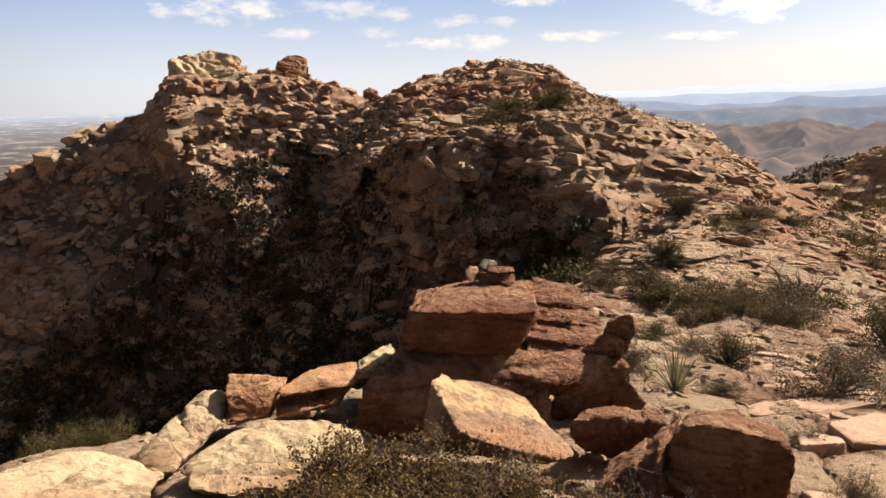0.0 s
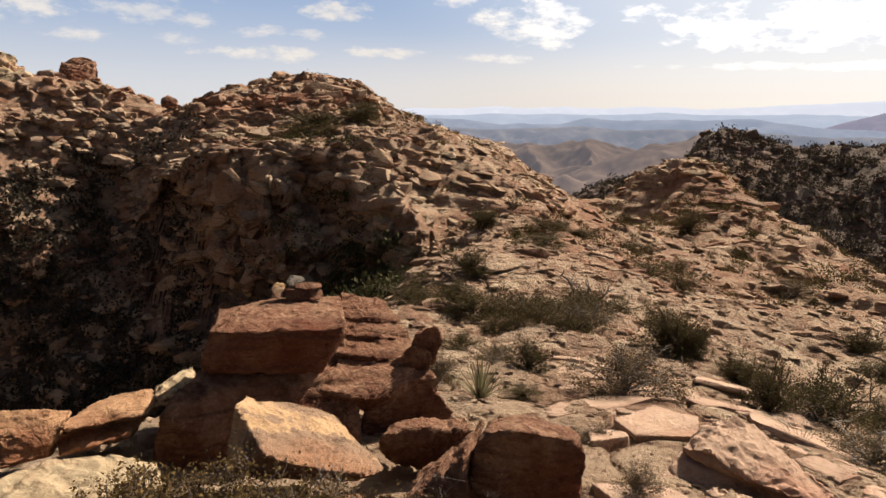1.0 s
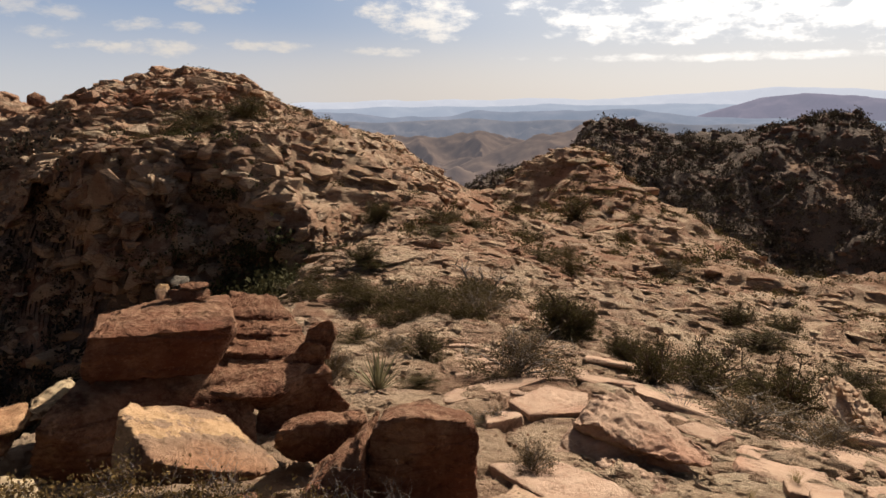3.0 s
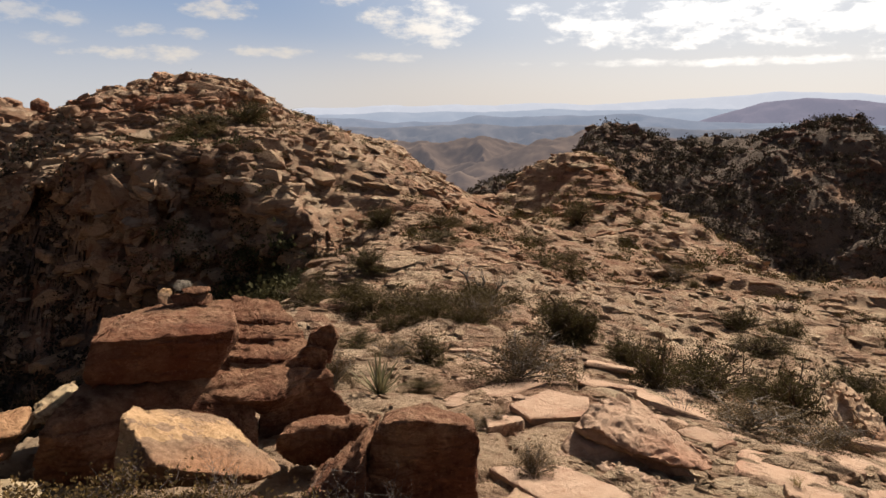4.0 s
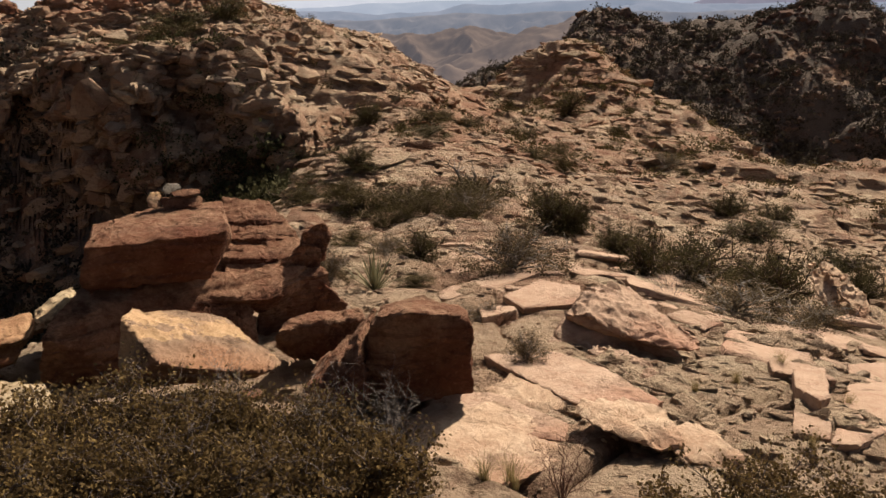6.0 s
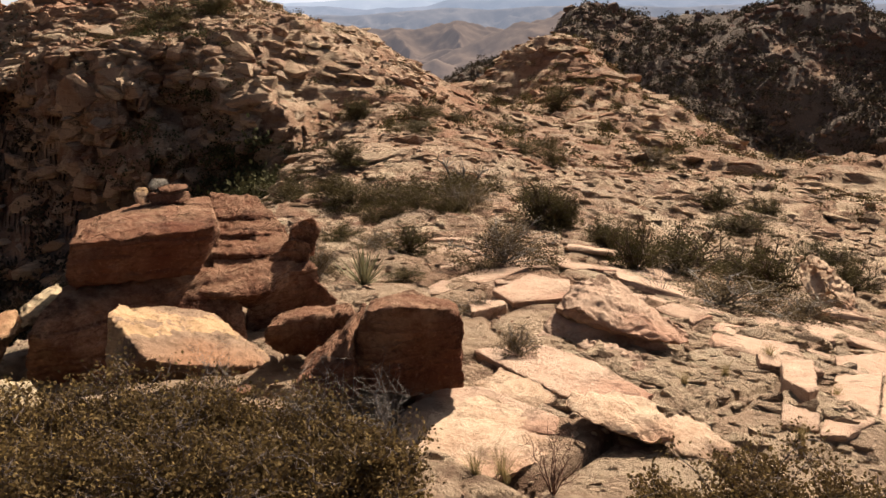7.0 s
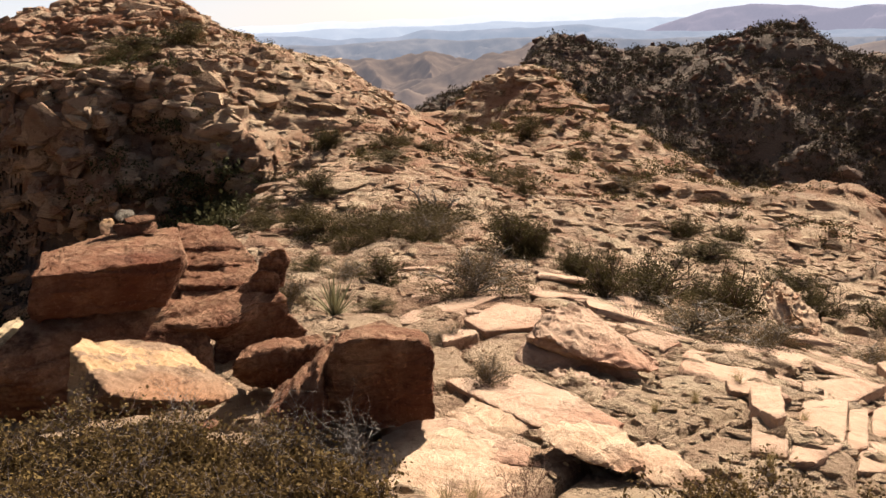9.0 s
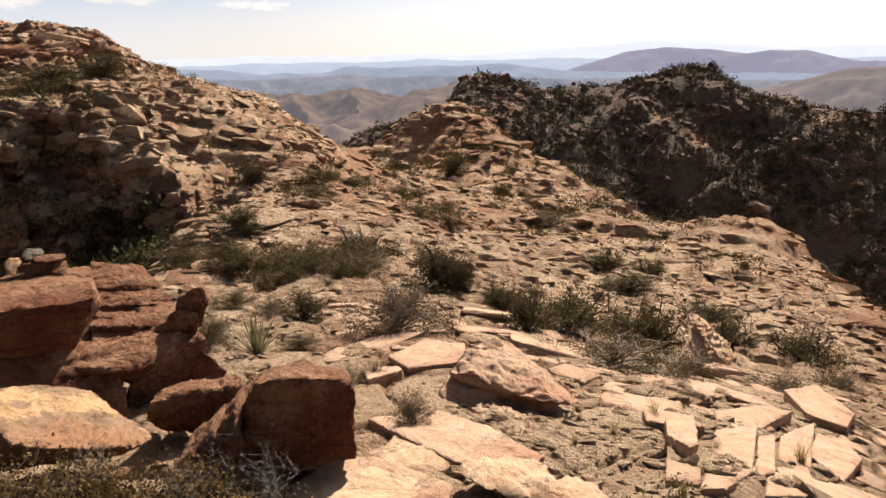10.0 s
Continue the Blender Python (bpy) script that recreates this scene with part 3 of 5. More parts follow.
# ---- loose rock over the slopes ----
def angular_rock(seed, flat=0.7):
    """A small weathered block with blunt corners, as vertices and triangles."""
    rng = np.random.RandomState(seed)
    bm = bmesh.new()
    square = rng.uniform(3.0, 7.0)
    for p in rng.normal(size=(19, 3)):
        p = p / (np.abs(p) ** square).sum() ** (1 / square)
        p = p * rng.uniform(0.82, 1.0) * 0.85 * np.array([1.0, 0.75, flat])
        bm.verts.new(p + np.array([0.2 * p[2], 0.1 * p[2], 0]))
    bmesh.ops.convex_hull(bm, input=bm.verts)
    loose = [v for v in bm.verts if not v.link_faces]
    bmesh.ops.delete(bm, geom=loose, context="VERTS")
    bmesh.ops.triangulate(bm, faces=bm.faces)
    bm.verts.index_update()
    v = np.array([x.co[:] for x in bm.verts])
    f = np.array([[x.index for x in face.verts] for face in bm.faces])
    bm.free()
    return v, f


def turned(rng, n, lean, dip_north=-6.0, dip_east=12.0):
    """n rotation matrices: any turn, a limited lean."""
    a, p, q = rng.uniform(0, 6.283, n), rng.normal(0, lean, n), rng.normal(0, lean, n)
    out = np.empty((n, 3, 3))
    dip = np.array(Euler((radians(dip_north), radians(dip_east), 0)).to_matrix())
    for i in range(n):
        out[i] = dip @ np.array(Euler((p[i], q[i], a[i])).to_matrix())
    return out


def bedded(rng, x, y, lean, follow):
    """Rotation matrices for slabs that lie along the bedding: partly with the slope, tipped sunward so their tops look
    lit, their long sides down the dip or across it.
    """
    e = 0.02 * np.hypot(x, y) + 0.1
    gx = np.clip((plain_height(x + e, y) - plain_height(x - e, y)) / (2 * e), -0.8, 0.8) * follow
    gy = np.clip((plain_height(x, y + e) - plain_height(x, y - e)) / (2 * e), -0.8, 0.8) * follow
    out = np.empty((len(x), 3, 3))
    for i in range(len(x)):
        up = Vector((-gx[i] + 0.16 + rng.normal() * lean, -gy[i] + 0.06 + rng.normal() * lean, 1)).normalized()
        yaw = radians(-48 + rng.choice((0, 0, 0, 90)) + rng.normal() * 20)
        out[i] = np.array((Vector((0, 0, 1)).rotation_difference(up).to_matrix() @ Euler((0, 0, yaw)).to_matrix()))
    return out


def joined_copies(name, shapes, places, scales, turns, mat, rng, smooth=False):
    """Many copies of a few small shapes in one mesh."""
    verts, faces, base = [], [], 0
    pick = rng.randint(0, len(shapes), len(places))
    for k in range(len(places)):
        v, f = shapes[pick[k]]
        verts.append((v * scales[k]) @ turns[k].T + places[k])
        faces.append(f + base)
        base += len(v)
    verts, faces = np.vstack(verts), np.vstack(faces)
    me = bpy.data.meshes.new(name)
    me.vertices.add(len(verts))
    me.vertices.foreach_set("co", verts.ravel())
    n = faces.shape[1]
    me.loops.add(faces.size)
    me.loops.foreach_set("vertex_index", faces.ravel())
    me.polygons.add(len(faces))
    me.polygons.foreach_set("loop_start", np.arange(len(faces)) * n)
    me.update(calc_edges=True)
    me.polygons.foreach_set("use_smooth", np.full(len(faces), smooth))
    me.materials.append(mat)
    return new(name, me)


def scatter(name, label, count, bearings, distances, sizes, flat, seed, mat, keep=None, sink=0.2, even=False, lean=0.22, follow=0.35):
    rng = np.random.RandomState(seed)
    b = np.radians(rng.uniform(*bearings, count))
    d = rng.uniform(*distances, count) if even else np.exp(rng.uniform(math.log(distances[0]), math.log(distances[1]), count))
    x, y = d * np.sin(b), d * np.cos(b)
    clump = swells(x, y, 7.0, seed + 3, 3)
    ok = clump > rng.uniform(-0.9, 0.5, count)
    if keep is not None:
        ok &= keep(x, y)
    x, y, d, b = x[ok], y[ok], d[ok], b[ok]
    z, _, _, steep = ground_relief(x, y)
    push = stood_out(x, y, z, steep)[0]
    x, y = x - push * np.sin(b), y - push * np.cos(b)
    size = d * np.exp(rng.uniform(math.log(sizes[0]), math.log(sizes[1]), len(d)) * 1.0)
    size = np.where(rng.rand(len(d)) < 0.08, size * 1.8, size)
    stretch = np.stack([rng.uniform(0.8, 1.4, len(d)), rng.uniform(0.7, 1.1, len(d)), rng.uniform(*flat, len(d))], -1) * size[:, None]
    places = np.stack([x, y, z - sink * size * 0.5], -1)
    shapes = [angular_rock(seed + k, 0.5 + 0.03 * k) for k in range(18)]
    return tagged(joined_copies(name, shapes, places, stretch, bedded(rng, x, y, lean, follow), mat, rng), label, "rocks", kind="stuff")


ROCK_LOOSE = sandstone("loose_sandstone", (0.72, 0.55, 0.38), (0.5, 0.335, 0.22), (0.3, 0.144, 0.09), 0.35, 1.1, "island", GROUND_TINTS, 0.7, tone_share=0.7)
# darker stone for the far ridge, with the ridge's shade put into the colour
ROCK_DARK = sandstone("far_shade_sandstone", (0.36, 0.26, 0.2), (0.24, 0.165, 0.13), (0.15, 0.09, 0.07), 0.5, 2.0, "island")
scatter("rubble", "tilted tan sandstone slabs and ledges breaking out of the ridge", 6500, (-14, 72), (16, 122), (0.005, 0.026), (0.25, 0.5), 480, ROCK_LOOSE, sink=0.3, lean=0.12)
scatter("rubble", "tilted tan slabs and blocks that make up the ridge", 9000, (-6, 60), (40, 122), (0.004, 0.016), (0.3, 0.6), 470, ROCK_LOOSE, sink=0.3, even=True, lean=0.18)
scatter("rubble", "flat tan slabs half buried in the slope", 5500, (8, 72), (10, 44), (0.005, 0.028), (0.2, 0.42), 460, ROCK_LOOSE, sink=0.25, lean=0.1)
scatter("rubble", "big squared blocks of the cliff below the terrace", 1500, (-9, 16), (43.5, 58), (0.009, 0.026), (0.6, 1.0), 455, ROCK_LOOSE, sink=0.5, even=True, lean=0.1, follow=0.1, keep=lambda x, y: ground_relief(x, y)[3] > 0.2)
ROCK_CREST = sandstone("crest_sandstone", (0.629, 0.42, 0.28), (0.503, 0.288, 0.18), (0.294, 0.132, 0.0875), 0.4, 1.1, "island", tone_share=0.74)
scatter("rubble", "reddish boulders and slabs heaped on the summit", 1300, (-4, 10), (62, 92), (0.004, 0.013), (0.4, 0.8), 450, ROCK_CREST, even=True)
scatter("rubble", "broken tan sandstone blocks strewn over the saddle and slopes", 11000, (-12, 72), (9, 120), (0.0016, 0.006), (0.45, 0.9), 500, ROCK_LOOSE)
scatter("rubble", "fallen blocks and ribs of rock on the shaded mountain face", 7000, (-44, 14), (42, 95), (0.004, 0.016), (0.4, 0.9), 520, ROCK_LOOSE, even=True)
scatter("rubble", "ledges and blocks standing out of the steep rock faces", 12000, (-42, 8), (42, 92), (0.003, 0.013), (0.4, 0.8), 530, ROCK_LOOSE, keep=lambda x, y: ground_relief(x, y)[3] > 0.25, sink=0.3, even=True, follow=0.4)
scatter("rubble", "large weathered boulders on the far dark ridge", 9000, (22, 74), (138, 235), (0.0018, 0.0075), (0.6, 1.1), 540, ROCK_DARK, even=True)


# ---- single boulders, outcrops and slabs ----
ROCK_ORANGE = sandstone("orange_sandstone", (0.8, 0.53, 0.31), (0.7, 0.44, 0.24), (0.34, 0.225, 0.165), 1.0, 0.24, relief_depth=0.12, tone_share=0.6, stain_edge=(0.46, 0.48))
ROCK_GREY = sandstone("grey_sandstone", (0.4, 0.35, 0.29), (0.32, 0.27, 0.22), (0.2, 0.15, 0.12), 0.4, 0.4)

ROCK_SLAB = sandstone("slab_sandstone", (0.79, 0.56, 0.41), (0.67, 0.445, 0.315), (0.46, 0.247, 0.165), 0.25, 0.5, relief_depth=0.07, tone_share=0.55, speckle=0.22)


def swell3(p, size, seed):
    """Smooth noise in space, -1 to 1."""
    q = p / size
    i = np.floor(q)
    f = q - i
    f = f * f * f * (f * (f * 6 - 15) + 10)
    out = 0
    for a in (0, 1):
        for b in (0, 1):
            for c in (0, 1):
                w = np.abs(1 - a - f[:, 0]) * np.abs(1 - b - f[:, 1]) * np.abs(1 - c - f[:, 2])
                out = out + w * hashed(i[:, 0] + a + 57 * (i[:, 2] + c), i[:, 1] + b - 131 * (i[:, 2] + c), seed)
    return 2 * out - 1


def shaped_rock(name, label, mat, lumps, cell, rough, bed, thing=None):
    """A rock from a few overlapping angular masses, worn: rough is the depth of its hollows, bed that of its layers, in metres."""
    bm = bmesh.new()
    for lump in lumps:
        own = [bm.verts.new(p) for p in lump]
        hull = bmesh.ops.convex_hull(bm, input=own)
        inner = [g for g in hull["geom_interior"] if isinstance(g, bmesh.types.BMVert)]
        bmesh.ops.delete(bm, geom=inner, context="VERTS")
    bmesh.ops.recalc_face_normals(bm, faces=bm.faces)
    me = bpy.data.meshes.new(name)
    bm.to_mesh(me)
    bm.free()
    ob = new(name, me)
    remesh = ob.modifiers.new("even", "REMESH")
    remesh.mode, remesh.voxel_size = "VOXEL", cell
    even = bpy.data.meshes.new_from_object(ob.evaluated_get(bpy.context.evaluated_depsgraph_get()))
    ob.modifiers.clear()
    n = len(even.vertices)
    co, no = np.empty(n * 3), np.empty(n * 3)
    even.vertices.foreach_get("co", co)
    even.vertices.foreach_get("normal", no)
    co, no = co.reshape(-1, 3), no.reshape(-1, 3)
    seed = sum(ord(ch) for ch in name + label) % 997
    centre = co.mean(0)
    size = float(np.ptp(co, axis=0).max())
    warp = co + np.stack([swell3(co, size * 0.3, seed + k) for k in range(3)], -1) * size * 0.025
    ridged = 1 - 2 * np.abs(swell3(warp, size * 0.16, seed + 6))
    push = rough * (0.6 * swell3(warp, size * 0.28, seed + 5) + 0.22 * ridged + 0.3 * swell3(warp, size * 0.06, seed + 7) + 0.28 * swell3(warp, size * 0.03, seed + 8))
    if bed > 0:
        layer = (warp[:, 2] + 0.22 * warp[:, 0] - 0.1 * warp[:, 1]) / (bed * 3.2)
        step = np.floor(layer)
        f = layer - step
        depth = hashed(step, step * 0 + 3, seed) * 0.8 + 0.7 * np.exp(-(f / 0.13) ** 2)
        side = 1 - np.abs(no[:, 2]) ** 2 * 0.7
        push = push - bed * depth * side
    # joints: narrow clefts through the mass
    cleft = swell3(warp + 31, size * 0.45, seed + 9)
    push = push - rough * 0.4 * np.exp(-(cleft / 0.045) ** 2)
    chips = np.maximum(0, swell3(warp, size * 0.18, seed + 11) - 0.45)
    push = push - rough * 1.8 * chips
    co = co + no * push[:, None]
    even.vertices.foreach_set("co", (co - centre).ravel())
    even.polygons.foreach_set("use_smooth", np.ones(len(even.polygons), bool))
    even.update()
    even.set_sharp_from_angle(angle=radians(30))
    even.materials.clear()
    even.materials.append(mat)
    old = ob.data
    ob.data = even
    bpy.data.meshes.remove(old)
    ob.location = centre
    if thing is not None:
        ob.parent = thing
        ob.location = Vector(centre) - thing.location
        return ob
    return tagged(ob, label, "slab" if "slab" in name or "plate" in name else "stone" if "stone" in name else "boulder")


def outcrop(name, label, mat, parts, cell, rough, bed):
    """A rock whose beds stand apart: each one a part of its own."""
    low = min((p for _, *lumps in parts for lump in lumps for p in lump), key=lambda p: p[2])
    thing = tagged(new(name), label, "outcrop")
    thing.location = low
    for part_name, *lumps in parts:
        shaped_rock(part_name, "", mat, lumps, cell, rough, bed, thing)
    return thing


shaped_rock("capstone_boulder", "large square red sandstone boulder carrying a small cairn", ROCK_RED, [[(-0.36, 5.54, 0.04), (0.17, 5.5, 0.02), (0.64, 5.61, -0.02), (-0.43, 5.53, -0.2), (-0.38, 5.64, -0.36), (0.03, 5.65, -0.37), (0.48, 5.73, -0.4), (-0.3, 6.54, -0.08), (0.1, 6.95, -0.09), (0.75, 6.81, -0.08), (-0.39, 6.84, -0.49), (0.8, 6.7, -0.4)], [(-0.34, 5.54, 0.03), (-0.29, 5.64, 0.1), (-0.12, 6.05, 0.1), (-0.17, 5.85, -0.03), (-0.24, 5.54, 0.02)]], 0.02, 0.034, 0.022)
shaped_rock("base_boulder", "dark shaded sandstone boulder under the red capstone", ROCK_RED, [[(-0.7, 5.2, -0.43), (-0.45, 5.73, -0.33), (0.33, 5.94, -0.42), (0.82, 6.09, -0.57), (-0.76, 5.29, -0.81), (-0.25, 5.29, -1.09), (0.23, 5.34, -1.18), (0.78, 5.69, -1.09), (-0.46, 7.03, -0.75), (0.92, 7.19, -0.9), (0.67, 6.81, -1.57), (-0.68, 6.41, -1.13)]], 0.022, 0.04, 0.03)
def step_bed(k):
    """One of the thin beds of the layered outcrop, each stepping out under the one above."""
    front, top, left, right = 6.85 - 0.24 * k, -0.22 - 0.112 * k, 0.72 - 0.04 * k, 1.26 + 0.06 * k
    corners = [(left, front, top - 0.03), (left + 0.1, front + 0.4, top + 0.1), (right, front + 0.36, top), (right + 0.1, front + 0.04, top - 0.15),
               (0.5 * (left + right), front - 0.06 + 0.03 * (k % 2), top - 0.08)]
    return corners + [(x, y + 0.03, z - 0.16) for x, y, z in corners]


outcrop("layered_outcrop", "layered red sandstone outcrop with a knobbly horn", ROCK_RED, [("upper_bed", step_bed(0)), ("upper_bed", step_bed(1)), ("upper_bed", step_bed(2)), ("upper_bed", step_bed(3)), ("bed_core", [(0.7, 7, -0.3), (1.24, 7.3, -0.42), (1.5, 6.8, -0.55), (1.4, 6.38, -0.84), (0.6, 6.1, -0.78), (0.5, 6.3, -0.5), (1.4, 7.1, -1.0), (0.6, 7.1, -0.8)]), ("lower_bed", [(0.29, 5.79, -0.55), (0.64, 6.11, -0.55), (0.95, 6.17, -0.52), (1.37, 6.25, -0.6), (1.45, 6.28, -0.86), (0.91, 5.83, -0.71), (0.39, 5.88, -0.68), (0.96, 6.17, -0.97), (1.37, 6.5, -1.12)]), ("pedestal", [(1.01, 6.15, -0.63), (1.45, 6.15, -0.74), (1.68, 6.15, -1.02), (1.63, 6.15, -1.09), (0.81, 6.15, -1.22), (0.89, 6.15, -0.85), (1.15, 6.8, -0.91), (1.58, 6.8, -1.01), (1.79, 6.8, -1.3), (1.67, 6.8, -1.53), (0.96, 6.8, -1.45)]), ("neck", [(1.35, 6.25, -0.4), (1.51, 6.25, -0.48), (1.47, 6.25, -0.8), (1.04, 6.25, -0.71), (1.15, 6.25, -0.53), (1.41, 6.7, -0.59), (1.57, 6.7, -0.67), (1.56, 6.7, -0.95), (1.18, 6.7, -0.88)]), ("horn", [(1.29, 6.3, -0.5), (1.36, 6.3, -0.32), (1.45, 6.3, -0.26), (1.57, 6.3, -0.25), (1.62, 6.3, -0.35), (1.55, 6.3, -0.59), (1.27, 6.3, -0.61), (1.45, 6.6, -0.4), (1.65, 6.6, -0.38), (1.62, 6.6, -0.73), (1.3, 6.6, -0.68)])], 0.018, 0.026, 0.02)
shaped_rock("tilted_slab", "pale orange slab of sandstone leaning with its face to the sun", ROCK_ORANGE, [[(-0.1, 4.8, -0.19), (0.18, 4.89, -0.3), (0.49, 4.87, -0.4), (0.54, 4.72, -0.44), (0.73, 4.28, -0.55), (0.66, 4.19, -0.53), (0.47, 4.12, -0.47), (0.19, 4.09, -0.37), (0.01, 4.1, -0.3), (-0.16, 4.55, -0.16), (-0.23, 4.24, -0.45), (-0.05, 4.25, -0.53), (0.48, 4.32, -0.62), (-0.16, 4.95, -0.57), (0.49, 5.02, -0.73)]], 0.016, 0.02, 0.014)
shaped_rock("block_boulder", "dark red block of sandstone with a flat shaded face", ROCK_RED, [[(1.12, 3.78, -0.21), (1.2, 3.76, -0.11), (1.36, 3.65, -0.07), (1.72, 3.6, -0.16), (1.74, 3.59, -0.35), (1.75, 3.65, -0.71), (1.43, 3.75, -0.73), (1.18, 3.84, -0.7), (1.1, 3.84, -0.53), (1.39, 4.28, -0.26), (1.72, 4.37, -0.3), (1.94, 4.16, -0.36), (2.01, 4.24, -0.86), (1.4, 4.48, -0.82)]], 0.025, 0.03, 0.012)
shaped_rock("wedge_boulder", "ribbed grey-red wedge of sandstone beside the block", ROCK_RED, [[(1.08, 3.79, -0.23), (1.4, 4.38, -0.31), (0.98, 3.97, -0.45), (0.73, 3.83, -0.53), (0.85, 3.6, -0.53), (1.07, 3.53, -0.53), (1.12, 3.78, -0.29), (0.95, 4.39, -0.67), (1.37, 4.39, -0.77)]], 0.025, 0.03, 0.04)
shaped_rock("low_boulder", "low dark red boulder filling the gap between larger ones", ROCK_RED, [[(0.83, 4.82, -0.55), (0.99, 5, -0.55), (1.28, 5.03, -0.58), (1.45, 4.88, -0.54), (1.43, 4.73, -0.56), (1.22, 4.74, -0.76), (0.86, 4.87, -0.79), (0.76, 4.83, -0.67), (1.15, 4.76, -0.88), (1.45, 5.19, -0.91), (0.96, 5.41, -0.94)]], 0.025, 0.035, 0.02)
shaped_rock("red_chunk", "squarish red-brown sandstone chunk on the rim", ROCK_TAN, [[(-1.63, 5.11, -0.3), (-1.39, 5.23, -0.36), (-1.25, 5.37, -0.43), (-1.33, 5.09, -0.48), (-1.35, 5.04, -0.6), (-1.49, 4.9, -0.57), (-1.59, 4.87, -0.58), (-1.62, 4.96, -0.4), (-1.78, 5.69, -0.53), (-1.4, 5.8, -0.61), (-1.46, 5.58, -0.82), (-1.77, 5.49, -0.83)]], 0.015, 0.022, 0.022)
shaped_rock("slanted_slab", "red sandstone slab lying aslant against its neighbours", ROCK_TAN, [[(-1.3, 5.15, -0.44), (-1.06, 5.46, -0.45), (-0.81, 5.8, -0.48), (-0.77, 5.75, -0.55), (-0.79, 5.5, -0.56), (-1, 5.37, -0.49), (-1.25, 5.11, -0.47), (-1.16, 6.05, -0.6), (-0.84, 6.2, -0.61), (-0.83, 6, -0.74), (-1.32, 5.61, -0.65)], [(-1.22, 5.37, -0.58), (-0.82, 5.6, -0.6), (-0.89, 5.39, -0.66), (-1.12, 5.24, -0.65), (-1.3, 5.1, -0.63), (-1.39, 5.34, -0.58), (-0.96, 5.88, -0.89), (-1.39, 5.7, -0.85)]], 0.015, 0.022, 0.022)
shaped_rock("cream_boulder", "big rounded cream sandstone boulder with wavy erosion lines", ROCK_YELLOW, [[(-1.68, 4.14, -0.54), (-1.61, 4.28, -0.48), (-1.49, 4.53, -0.47), (-1.27, 4.69, -0.45), (-0.95, 4.77, -0.47), (-0.64, 4.71, -0.55), (-0.55, 4.52, -0.6), (-0.72, 4.2, -0.61), (-0.87, 3.97, -0.57), (-1.25, 3.87, -0.55), (-1.52, 3.88, -0.52), (-1.34, 4.16, -0.8), (-0.79, 4.59, -0.98), (-1.31, 5.3, -0.91)]], 0.02, 0.04, 0.035)
shaped_rock("cream_boulder", "upright cream sandstone boulder at the edge of the drop", ROCK_YELLOW, [[(-1.89, 4.92, -0.44), (-1.8, 5.06, -0.4), (-1.68, 5.2, -0.45), (-1.62, 4.91, -0.57), (-1.64, 4.69, -0.59), (-1.76, 4.54, -0.61), (-1.89, 4.71, -0.57), (-1.9, 5.55, -0.83), (-2.05, 5.18, -0.93)]], 0.025, 0.03, 0.012)
shaped_rock("grey_boulder", "smooth greyish sandstone boulder sloping into the gully", ROCK_YELLOW, [[(-2.09, 4.51, -0.64), (-1.95, 4.79, -0.5), (-1.91, 5.13, -0.51), (-1.67, 4.78, -0.61), (-1.76, 4.33, -0.64), (-1.95, 4.25, -0.65), (-2.3, 5.19, -0.93), (-2, 5.41, -0.95)]], 0.025, 0.03, 0.01)
shaped_rock("cream_boulder", "low cream sandstone boulder with a smooth weathered top", ROCK_YELLOW, [[(-2.54, 3.57, -0.27), (-2.44, 4.11, -0.44), (-2.27, 4.31, -0.48), (-2.01, 4.33, -0.56), (-1.77, 4.21, -0.6), (-1.73, 3.8, -0.54), (-1.97, 3.45, -0.37), (-2.33, 3.23, -0.26), (-2.69, 4.66, -0.78), (-2.19, 4.8, -0.95), (-3.06, 4.3, -0.7)]], 0.025, 0.035, 0.015)
shaped_rock("rubble_block", "small broken red rocks below the leaning slab", ROCK_RED, [[(0.39, 4.08, -0.57), (0.54, 4.26, -0.63), (0.57, 4.05, -0.61), (0.49, 3.86, -0.54), (0.39, 3.87, -0.5), (0.53, 4.36, -0.75)]], 0.025, 0.03, 0.02)
shaped_rock("pale_ledge", "pale crumbling sandstone ledge behind the stacked boulders", ROCK_YELLOW, [[(-0.82, 6.6, -0.72), (-0.6, 7.02, -0.74), (-0.52, 6.83, -0.78), (-0.68, 6.01, -0.65), (-0.81, 5.79, -0.65), (-0.92, 6.99, -0.93), (-0.63, 6.62, -0.93)]], 0.02, 0.06, 0.05)
